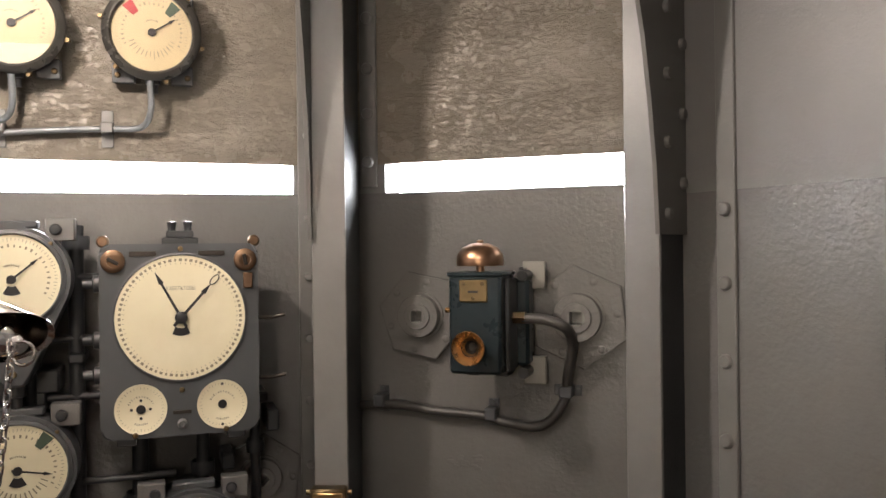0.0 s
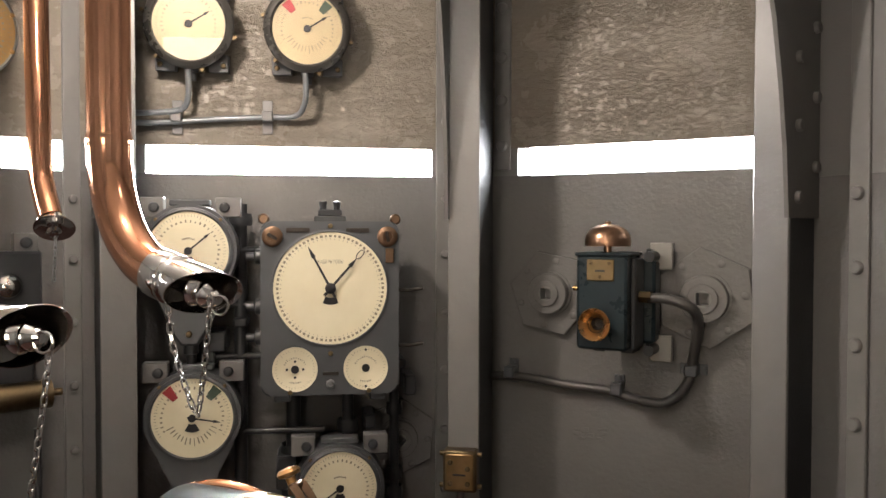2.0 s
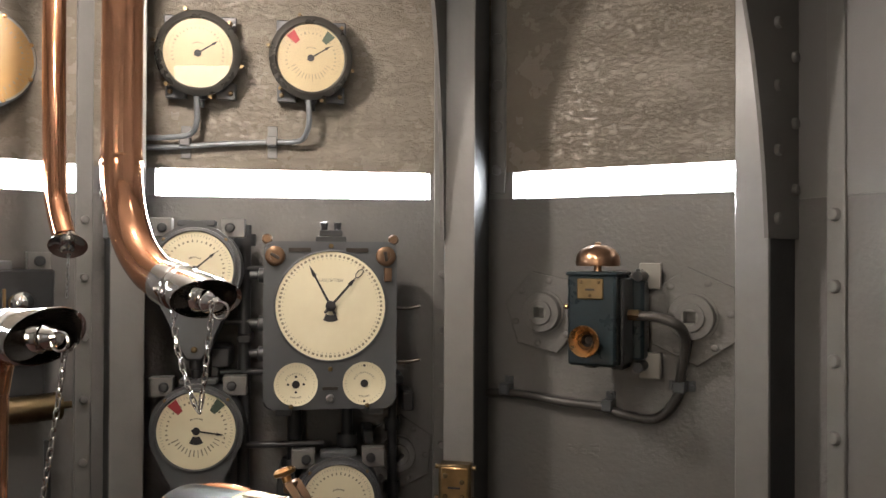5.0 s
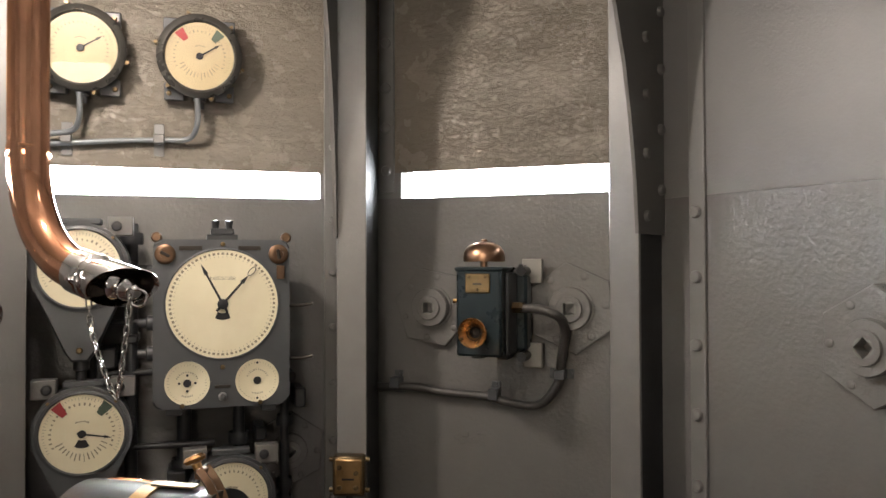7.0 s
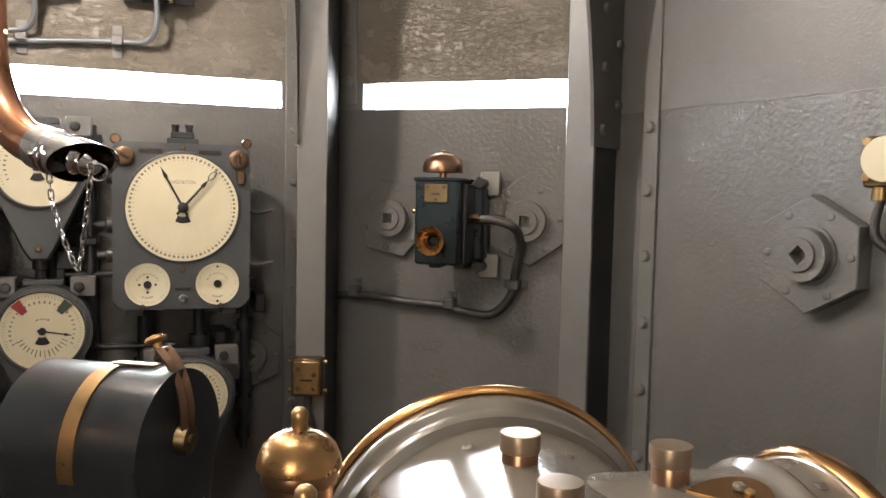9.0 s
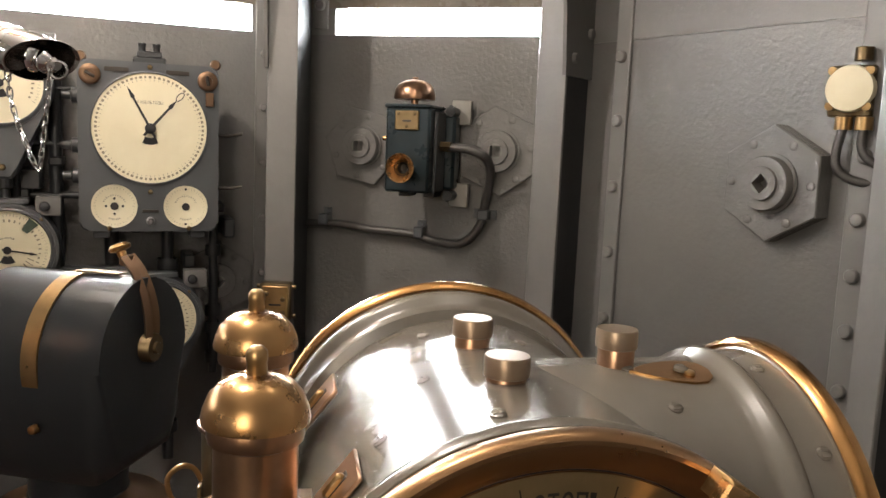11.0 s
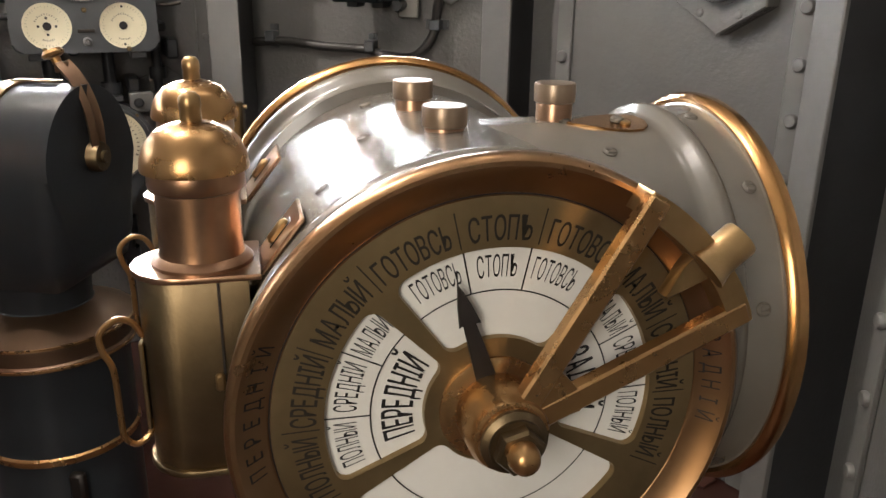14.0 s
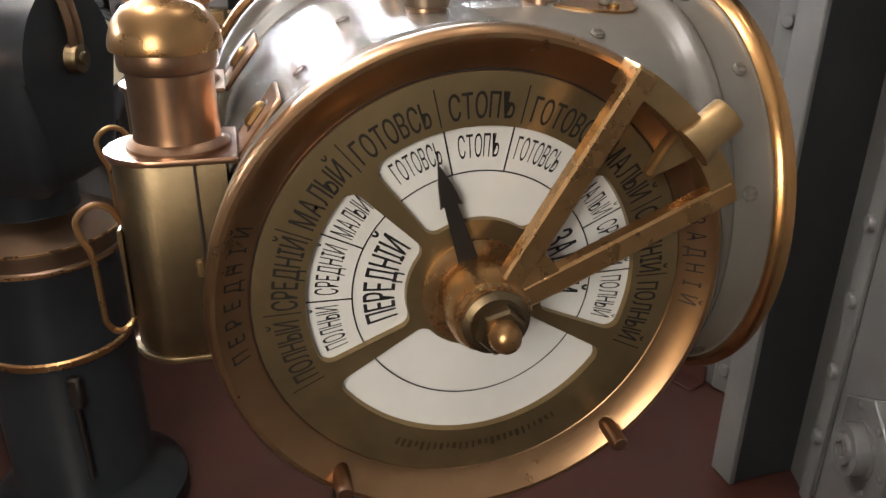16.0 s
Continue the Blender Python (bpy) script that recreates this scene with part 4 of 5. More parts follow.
    for text, c, span in (("СТОПЪ", 90, 15.5), ("ГОТОВСЬ", 113.5, 18.5), ("ГОТОВСЬ", 66.5, 18.5), ("МАЛЫЙ", 144.5, 15.5), ("СРЕДНІЙ", 166.5, 20), ("ПОЛНЫЙ", 190.5, 18.5), ("МАЛЫЙ", 35, 15.5), ("СРЕДНІЙ", 13.5, 20), ("ПОЛНЫЙ", -10.5, 18.5)):
        bm = B()
        arc_word(bm, text, 0.1115, c, 0.0185, span, y)
        part("dial_word", bm, ink, t, "black dial word " + text)
    for text, c, span in (("ПЕРЕДНІЙ", 169, 52), ("ЗАДНІЙ", 11, 40)):
        bm = B()
        arc_word(bm, text, 0.0665, c, 0.0255, span, y)
        arc_word(bm, text, 0.0667, c - 0.5, 0.0255, span, y - 0.0001)
        part("dial_word", bm, ink, t, "bold black dial word " + text)
    # engraved ring
    for text, c, span in (("СТОПЪ", 90, 19), ("ГОТОВСЬ", 116.5, 23), ("МАЛЫЙ", 143, 20.5), ("СРЕДНІЙ", 168.5, 22.5), ("ПОЛНЫЙ", 194, 21), ("ГОТОВСЬ", 63.5, 23), ("МАЛЫЙ", 37, 20.5), ("СРЕДНІЙ", 11.5, 22.5), ("ПОЛНЫЙ", -14, 21)):
        bm = B()
        arc_word(bm, text, 0.1432, c, 0.0200, span, -0.0064)
        arc_word(bm, text, 0.1434, c - 0.14, 0.0200, span, -0.0065)
        part("engraved_word", bm, engraving, t, "engraved word " + text)
    for a in (77.5, 102.5, 130, 156, 181, 206.5, 50, 24, -1, -26.5):
        bm = B()
        tick(bm, a, 0.1408, 0.1700, 0.0011, -0.0064)
        part("engraved_divider", bm, engraving, t)
    bm = B()
    scribble(bm, 0.150, 243, 300, 26, -0.0064, 5, 0.009, 0.0035)
    part("maker_engraving", bm, dull_brass, t, "worn unreadable engraving")
    for text, c, span in (("ПЕРЕДНІЙ", 174, 36), ("ЗАДНІЙ", 3, 27)):
        bm = B()
        k = (0.0190 - 0.0052) / (0.2010 - 0.1825)
        for i, ch in enumerate(text):
            a = c + span / 2 - span * (i + 0.5) / len(text)
            w = glyph(ch)[2]
            arc_word(bm, ch, 0.1855, a, 0.0125, math.degrees(w * 0.0125 / 0.73 * 0.8 / 0.1935), 0.0)
        for v in bm.verts:
            rr = math.hypot(v.co.x, v.co.z)
            v.co.y = -(0.0052 + (rr - 0.1825) * k) - 0.0006
        part("bezel_word", bm, black_steel, t, "spaced letters on the bezel " + text)
    # hub, pointer, handle
    part("hub", lathe(B(), [(0.046, 0.006), (0.046, 0.009), (0.040, 0.011), (0.034, 0.012), (0.033, 0.046), (0.030, 0.052), (0.027, 0.053), (0.027, 0.057), (0.022, 0.058), (0, 0.058)], FRONT, 56), bronze, t, "bronze hub")
    part("hub_washer", lathe(B(), [(0.0265, 0.056), (0.0265, 0.060), (0.0215, 0.063), (0.0215, 0.066), (0, 0.066)], FRONT, 40), dull_brass, t)
    part("hub_nut", lathe(B(), [(0.0195, 0.062), (0.0195, 0.074), (0.0175, 0.077), (0, 0.077)], FRONT @ Matrix.Rotation(radians(15), 4, "Z"), 6), dull_brass, t, "hexagonal nut", 20)
    part("hub_dome", lathe(B(), [(0.0125, 0.074), (0.0125, 0.082), (0.010, 0.089), (0.005, 0.0925), (0, 0.093)], FRONT, 28), bronze, t)
    bm = B()
    a = radians(107)
    pm = Matrix.Rotation(-(a - math.pi / 2), 4, "Y")
    foot = [(0.0085 * math.cos(radians(k)), 0.030 + 0.0085 * math.sin(radians(k))) for k in range(180, 361, 20)]
    prism(bm, foot + [(0.0068, 0.055), (0.0040, 0.083), (0.0092, 0.080), (0.0055, 0.099), (0.0, 0.118), (-0.0050, 0.099), (-0.0086, 0.081), (-0.0040, 0.084), (-0.0068, 0.055)], -0.009, -0.013, pm, 0.0008)
    part("pointer", bm, black_steel, t, "dark steel arrow pointer")
    h = part("handle", B(), bronze, t, "open bronze handle frame")
    bm = B()
    for a in (59.0, 24.0):
        mm = Matrix.Rotation(-radians(a), 4, "Y")
        box(bm, (0.1185, -0.042, 0), (0.185, 0.015, 0.0195), 0.0022, mm)
    prism(bm, sector(0.026, 0.062, 14, 69, 0.004, 10), -0.0485, -0.036, I4, 0.0015)
    bm.to_mesh(h.data)
    bm.free()
    bm = B()
    out = arc_pts(0, 0, 0.2125, 21.5, 61.5, 16) + arc_pts(0, 0, 0.193, 61.5, 21.5, 16)
    prism(bm, out, -0.0485, -0.021, I4, 0.0015)
    part("handle_yoke", bm, brass, h, "worn bronze yoke")
    mm = Matrix.Rotation(-radians(39.5), 4, "Y")
    bm = B()
    prism(bm, [(0.197, -0.014), (0.197, 0.014), (0.182, 0.010), (0.158, 0.002), (0.158, -0.002), (0.182, -0.006)], -0.044, -0.030, mm, 0.0015)
    part("index_tooth", bm, brass, h, "pointed index tooth")
    bm = lathe(B(), [(0, 0.192), (0.019, 0.194), (0.0175, 0.199), (0.0155, 0.205), (0.0150, 0.214), (0.0150, 0.2295), (0.0138, 0.2315), (0, 0.232)], at(0, -0.046, 0) @ Matrix.Rotation(radians(90 - 39.5), 4, "Y"), 32)
    part("grip", bm, brass, h, "short bronze grip")
    one = part("stop_pin", lathe(B(), [(0.0075, 0), (0.0075, 0.030), (0.006, 0.033), (0, 0.0335)], FRONT, 18), pink_copper, t)
    one.matrix_basis = at(0.196 * math.cos(radians(-50)), -0.010, 0.196 * math.sin(radians(-50)))
    again(one, at(0.196 * math.cos(radians(-127)), -0.010, 0.196 * math.sin(radians(-127))))
    # oil caps, leaf plate and screws on top
    for cx, cy, cz in ((-0.005, 0.157, 0.181), (-0.010, 0.279, 0.188), (0.124, 0.217, 0.191)):
        stem = part("oil_cap", lathe(B(), [(0.0185, -0.012), (0.0185, 0.020), (0.0175, 0.022), (0, 0.022)], at(cx, cy, cz), 28), pink_copper, t, "copper oil cap")
        part("cap_top", lathe(B(), [(0.0190, 0.019), (0.0208, 0.020), (0.0210, 0.022), (0.0210, 0.0365), (0.0202, 0.0385), (0, 0.039)], at(cx, cy, cz), 32), horn_cap, stem, "tan ribbed cap top")
    bm = B()
    out = [(0.128, 0.0), (0.145, 0.012), (0.165, 0.022), (0.185, 0.027), (0.2, 0.025), (0.209, 0.016), (0.212, 0.0), (0.209, -0.016), (0.2, -0.025), (0.185, -0.027), (0.165, -0.022), (0.145, -0.012)]
    R = 0.1955
    top = [bm.verts.new((x, 0.215 + R * math.sin(v / R - 0.12), R * math.cos(v / R - 0.12))) for x, v in out]
    bot = [bm.verts.new((x, 0.215 + (R - 0.004) * math.sin(v / R - 0.12), (R - 0.004) * math.cos(v / R - 0.12))) for x, v in out]
    bm.faces.new(top)
    for k in range(len(top)):
        bm.faces.new((top[k - 1], top[k], bot[k], bot[k - 1]))
    part("leaf_cover", bm, rim_bronze, t, "leaf-shaped brass cover")
    part("leaf_screw", bolt(B(), (0.188, 0.184, 0.1930), (0, -0.16, 0.99), 0.0055, 0.0018), brass, t)
    sc = lathe(B(), [(0.0070, -0.002), (0.0070, 0.0008), (0.0052, 0.0020), (0, 0.0023)], I4, 16)
    for sy in (-1, 1):
        box(sc, (0, sy * 0.0028, 0.0022), (0.0085, 0.0040, 0.0012), 0.0004)
    one = part("screw", sc, body_paint, t)
    places = []
    for y_, a in ((0.07, 62), (0.07, 100), (0.20, 112), (0.12, 128), (0.31, 75), (0.345, 105), (0.24, 68)):
        places.append((Vector((0.1980 * math.cos(radians(a)), y_, 0.1980 * math.sin(radians(a)))), Vector((math.cos(radians(a)), 0, math.sin(radians(a))))))
    for x_, a, r in ((0.15, 25, 0.1935), (0.182, 7, 0.197), (0.267, 42, 0.2005), (0.258, 75, 0.2005), (0.258, 10, 0.2005), (0.13, 5, 0.1935)):
        places.append((Vector((x_, 0.215 - r * math.sin(radians(a)), r * math.cos(radians(a)))), Vector((0, -math.sin(radians(a)), math.cos(radians(a))))))
    for k, (p, nrm) in enumerate(places):
        mm = Matrix.Translation(p) @ nrm.to_track_quat("Z", "Y").to_matrix().to_4x4()
        if k == 0:
            one.matrix_basis = mm
        else:
            again(one, mm)
    zf = FLOOR - 1.075
    part("pedestal", lathe(B(), [(0.11, -0.16), (0.10, -0.20), (0.085, -0.24), (0.085, zf + 0.12), (0.10, zf + 0.10), (0.10, zf + 0.04), (0.17, zf + 0.03), (0.175, zf), (0, zf)], at(0, 0.215, 0), 40), hood_paint, t, "dark blue-grey pedestal")
    return t


engine_telegraph()


def lantern(x, y, z, label):
    """Clip-on dial lamp; hangs on the telegraph's side."""
    t = thing("dial_lantern", TEL @ at(x, y, z), label, "lantern", "telegraph dial lanterns")
    out = arc_pts(-0.014, 0, 0.040, 90, 270, 18) + [(0.036, -0.040), (0.036, 0.040)]
    flip = Matrix.Rotation(radians(90), 4, "X")
    part("tin_body", prism(B(), out, 0.0, 0.170, at(0, 0, 0) @ flip @ Matrix.Diagonal((1, -1, 1, 1)), 0.002), dull_brass, t, "dull brass lamp body")
    out2 = arc_pts(-0.014, 0, 0.044, 90, 270, 18) + [(0.046, -0.044), (0.046, 0.044)]
    part("top_plate", prism(B(), out2, 0.0, 0.005, flip, 0.001), pink_copper, t, "copper top plate")
    part("base_rim", prism(B(), out2, -0.176, -0.170, flip, 0.001), dull_brass, t)
    part("seam", box(B(), (0.012, -0.0405, -0.085), (0.002, 0.002, 0.168)), black_steel, t)
    part("hinge_knuckle", box(B(), (0.008, -0.042, -0.088), (0.008, 0.006, 0.016), 0.002), brass, t)
    part("chimney", lathe(B(), [(0.041, 0.004), (0.041, 0.008), (0.038, 0.011), (0.0345, 0.013), (0.0335, 0.02), (0.0335, 0.075)], I4, 48), pink_copper, t, "copper chimney")
    part("skirt", lathe(B(), [(0.0335, 0.066), (0.0375, 0.068), (0.0385, 0.072), (0.0380, 0.086), (0.036, 0.089)], I4, 48), pink_copper, t)
    part("dome", lathe(B(), [(0.037, 0.083), (0.0425, 0.083), (0.0430, 0.086), (0.0415, 0.094), (0.037, 0.105), (0.029, 0.114), (0.018, 0.119), (0.008, 0.121), (0, 0.121)], I4, 48), bronze, t, "bronze dome cap")
    part("finial", lathe(B(), [(0.0075, 0.118), (0.0085, 0.122), (0.0080, 0.130), (0.0088, 0.132), (0.0085, 0.139), (0.005, 0.143), (0, 0.144)], I4, 20), brass, t, "brass finial")
    tm = at(0.060, 0.0, 0.010) @ Matrix.Rotation(radians(-52), 4, "Y")
    part("tab", box(B(), (0.012, 0, 0.004), (0.058, 0.062, 0.0045), 0.0015, tm), pink_copper, t, "folded copper fixing tab")
    part("tab_slot", box(B(), (0.014, 0, 0.0055), (0.030, 0.013, 0.003), 0.001, tm), black_steel, t)
    part("slot_screw", box(B(), (0.014, 0, 0.008), (0.024, 0.009, 0.010), 0.003, tm), brass, t)
    pts = [(-0.052, -0.012, -0.055), (-0.060, -0.014, -0.040), (-0.072, -0.018, -0.036), (-0.084, -0.021, -0.046), (-0.083, -0.021, -0.062), (-0.077, -0.020, -0.080), (-0.076, -0.020, -0.125), (-0.075, -0.020, -0.142), (-0.066, -0.017, -0.152), (-0.056, -0.013, -0.146), (-0.051, -0.011, -0.132)]
    part("wire_handle", tube(B(), curve_pts(pts, 6), 0.0028, 8), bronze, t, "bent copper wire handle")
    part("handle_strip", box(B(), (-0.0545, -0.010, -0.10), (0.004, 0.014, 0.080), 0.001), dull_brass, t)
    return t


lantern(-0.223, 0.102, 0.100, "copper and brass dial lantern with a dome cap")
lantern(-0.232, 0.302, 0.107, "copper and brass rear dial lantern with a dome cap")
drip = link("drain_pipe", tube(B(), curve_pts([(-0.15, 0.14, -0.10), (-0.15, 0.13, -0.17), (-0.11, 0.12, -0.22), (-0.105, 0.12, -0.30), (-0.105, 0.13, -0.36)]), 0.011, 12), black_steel)
drip.matrix_world = TEL
tagged(drip, "short dark bent pipe below the lantern", "pipe")

# ---- lever hood on its column ----
HOOD = pose(-0.399, 1.186, 1.068, 0, 0, -12.4)


def lever_hood():
    t = thing("lever_hood", HOOD, "dark blue-grey rounded instrument hood with a brass lever", "instrument")
    R90 = Matrix.Rotation(radians(90), 4, "Z")
    r, low = 0.150, 0.016
    out = arc_pts(0, 0, r, 0, 180, 28) + [(-r, -0.16), (-0.11, -0.225), (0.11, -0.225), (r, -0.16)]
    bm = B()
    a = [bm.verts.new(R90 @ Vector((x, -0.018, z - low))) for x, z in out]
    b = [bm.verts.new(R90 @ Vector((x, 0.275, z - low))) for x, z in out]
    f0, f1 = bm.faces.new(a), bm.faces.new(b)
    for i in range(len(a)):
        bm.faces.new((a[i - 1], a[i], b[i], b[i - 1]))
    bmesh.ops.bevel(bm, geom=list({e for f in (f0, f1) for e in f.edges}), offset=0.050, segments=7, profile=0.5, affect="EDGES")
    part("hood", bm, hood_paint, t, "dark glossy rounded hood", 50)
    XR = Matrix.Rotation(radians(90), 4, "Y")
    part("brass_band", lathe(B(), [(r - 0.002, -0.016), (r + 0.004, -0.016), (r + 0.004, 0.016), (r - 0.002, 0.016)], at(-0.118, 0, -low) @ XR, 60, close=True, arc=(radians(82), radians(292))), brass, t, "engraved brass scale band")
    part("band_strap", box(B(), (-0.075, 0.0, r - low + 0.005), (0.09, 0.026, 0.004), 0.001), dull_brass, t)
    part("pivot_boss", lathe(B(), [(0.029, -0.006), (0.029, 0.034), (0.026, 0.039), (0.012, 0.039), (0.012, 0.043), (0.010, 0.045), (0, 0.045)], XR, 32), dull_brass, t, "tarnished brass pivot")
    for y in (-0.0125, 0.0125):
        part("lever_arm", tube(B(), curve_pts([(0.030, y * 0.8, 0.01), (0.030, y, 0.06), (0.020, y, 0.108), (0.002, y, 0.146), (-0.020, y, 0.172)], 8), 0.0095, 4), tarnish, t, "dark brass lever arm")
    part("lever_bridge", box(B(), (-0.019, 0, 0.165), (0.014, 0.036, 0.018), 0.002), tarnish, t)
    part("lever_knob", lathe(B(), [(0.008, 0), (0.009, 0.012), (0.019, 0.015), (0.021, 0.021), (0.016, 0.027), (0, 0.029)], at(-0.028, 0, 0.170) @ Matrix.Rotation(radians(-22), 4, "Y"), 24), bronze, t, "round bronze lever knob")
    cx = -0.13
    zf = FLOOR - 1.066
    part("neck", lathe(B(), [(0.095, -0.215), (0.092, -0.30), (0.105, -0.315)], at(cx, 0, 0), 40), hood_paint, t)
    part("collar", lathe(B(), [(0.095, -0.302), (0.150, -0.330), (0.168, -0.338), (0.170, -0.345), (0.163, -0.348), (0.163, -0.378), (0.169, -0.382), (0.169, -0.390), (0.150, -0.393)], at(cx, 0, 0), 56), tarnish, t, "spun tarnished copper collar")
    for zr in (-0.3415, -0.386):
        part("collar_bead", lathe(B(), [(0.164, zr - 0.004), (0.1715, zr - 0.002), (0.1715, zr + 0.002), (0.164, zr + 0.004)], at(cx, 0, 0), 56), bronze, t, "bright bronze bead")
    part("column", lathe(B(), [(0.152, -0.385), (0.150, zf + 0.12), (0.165, zf + 0.10), (0.22, zf + 0.05), (0.22, zf), (0, zf)], at(cx, 0, 0), 48), hood_paint, t, "dark blue-grey cylindrical column")
    part("column_ring", lathe(B(), [(0.150, -0.585), (0.156, -0.590), (0.156, -0.602), (0.150, -0.607)], at(cx, 0, 0), 48), bronze, t)
    part("column_latch", box(B(), (cx + 0.10, -0.125, -0.66), (0.030, 0.022, 0.075), 0.005), black_steel, t)
    part("latch_rod", rod(B(), (cx + 0.10, -0.13, -0.68), (cx + 0.10, -0.13, -0.88), 0.006, 8), black_steel, t)
    one = part("column_screw", bolt(B(), (0, 0, 0), (0, -1, 0), 0.009, 0.012), bronze, t)
    one.matrix_basis = at(cx - 0.10, -0.115, -0.62)
    again(one, at(-0.20, -0.165, -0.19))
    again(one, at(-0.10, -0.163, -0.12))
    return t


lever_hood()


def copper_hoop():
    t = thing("wheel_rim", pose(-0.665, 1.41, 0.94, 0, 0, 0), "polished copper wheel rim beside the hood", "wheel")
    part("rim", tube(B(), [(0.21 * math.cos(k / 48 * 2 * math.pi), 0, 0.21 * math.sin(k / 48 * 2 * math.pi)) for k in range(48)], 0.015, 14, closed=True), copper, t)
    for k in range(6):
        a = radians(60 * k + 15)
        part("spoke", rod(B(), (0, 0, 0), (0.205 * math.cos(a), 0, 0.205 * math.sin(a)), 0.008, 10), black_steel, t)
    part("hub", lathe(B(), [(0, -0.03), (0.035, -0.03), (0.035, 0.03), (0, 0.03)], FRONT, 24), bronze, t)
    zf = FLOOR - 0.94
    part("axle", rod(B(), (0, 0.0, 0), (0, 0.20, 0), 0.02, 14), black_steel, t)
    part("post", rod(B(), (0, 0.17, 0.03), (0, 0.17, zf), 0.05, 20), hood_paint, t)


copper_hoop()

# ---- voice pipes ----


def chain(t, pts, mat, step=0.0135):
    P = curve_pts(pts, 24)
    ln = [0.0]
    for a, b in zip(P, P[1:]):
        ln.append(ln[-1] + (b - a).length)
    bm = tube(B(), [(0.0038 * math.cos(a), 0, 0.0060 * math.sin(a) + (0.0032 if math.sin(a) > 0 else -0.0032)) for a in [k / 14 * 2 * math.pi for k in range(14)]], 0.0014, 6, closed=True)
    one = None
    n = int(ln[-1] / step)
    for k in range(n + 1):
        s = k * step
        j = max(i for i in range(len(ln)) if ln[i] <= s + 1e-9)
        j = min(j, len(P) - 2)
        d = (P[j + 1] - P[j]).normalized()
        p = P[j] + d * (s - ln[j])
        mm = Matrix.Translation(p) @ d.to_track_quat("Z", "Y").to_matrix().to_4x4() @ Matrix.Rotation(radians(90 * (k % 2) + 20), 4, "Z")
        if one is None:
            one = part("chain_link", bm, mat, t)
            one.matrix_basis = mm
        else:
            again(one, mm)


def voice_pipe(label, pts, r, mouth_dir, chain_pts, weld):
    t = thing("voice_pipe", pose(*pts[0]), label, "voice pipe", "copper voice pipes")
    o = Vector(pts[0])
    loc = [Vector(p) - o for p in pts]
    part("pipe", tube(B(), curve_pts(loc, 10), r, 28), copper, t, "polished copper tube")
    md = Vector(mouth_dir).normalized()
    mm = Matrix.Translation(loc[-1]) @ md.to_track_quat("Z", "Y").to_matrix().to_4x4()
    part("collar", lathe(B(), [(r * 0.98, -0.012), (r * 1.09, -0.010), (r * 1.11, 0.0), (r * 1.11, 0.016), (r * 1.06, 0.020), (r * 1.13, 0.023), (r * 1.13, 0.030), (r * 1.04, 0.034)], mm, 36), chrome, t, "nickel collar")
    # mouthpiece cut at a slant
    n = 44
    down = mm.to_3x3().inverted() @ Vector((0.12, -0.74, -0.60))
    da = math.atan2(down.y, down.x)

    def slanted(prof):
        bm = B()
        rings = [[bm.verts.new(mm @ Vector((q * r * math.cos(2 * math.pi * k / n), q * r * math.sin(2 * math.pi * k / n), h - sl * 0.037 * math.cos(2 * math.pi * k / n - da)))) for k in range(n)] for q, h, sl in prof]
        for a, b in zip(rings, rings[1:]):
            for k in range(n):
                bm.faces.new((a[k], a[(k + 1) % n], b[(k + 1) % n], b[k]))
        return bm

    bm = slanted([(1.03, 0.03, 0), (1.07, 0.045, 0.22), (1.11, 0.062, 0.55), (1.12, 0.080, 1.0), (1.13, 0.085, 1.06), (1.11, 0.086, 1.06), (1.06, 0.080, 1.0)])
    mp = part("mouthpiece", bm, chrome, t, "slant-cut nickel mouthpiece")
    # separate lining, coloured dark to give the mouth its inner shade
    bm = slanted([(1.06, 0.080, 1.0), (1.02, 0.060, 0.55), (0.95, 0.036, 0.2), (0.0, 0.026, 0.0)])
    bmesh.ops.remove_doubles(bm, verts=bm.verts, dist=1e-6)
    part("mouth_lining", bm, shaded_nickel, mp, "inside of the mouthpiece, coloured dark for its shade")
    pm = mm @ at(0, 0, 0.028)
    part("whistle_plug", lathe(B(), [(0.012, 0.0), (0.014, 0.034), (0.021, 0.040), (0.023, 0.046), (0.018, 0.053), (0.013, 0.055), (0.0185, 0.062), (0.0185, 0.068), (0.012, 0.075), (0.009, 0.077), (0.012, 0.083), (0.008, 0.088), (0, 0.089)], pm, 28), chrome, mp, "nickel whistle plug")
    ring_c = pm @ Vector((0, 0, 0.092))
    part("ring", tube(B(), [ring_c + Vector((0.013 * math.cos(k / 20 * 2 * math.pi), -0.004, 0.013 * math.sin(k / 20 * 2 * math.pi) - 0.006)) for k in range(20)], 0.002, 8, closed=True), chrome, mp)
    if weld is not None:
        part("weld_band", lathe(B(), [(r * 1.0, -0.012), (r * 1.04, -0.004), (r * 1.04, 0.004), (r * 1.0, 0.012)], Matrix.Translation(Vector(weld) - o), 32), copper, t)
    if chain_pts:
        chain(t, [Vector(p) - o for p in chain_pts], chrome)
    return t


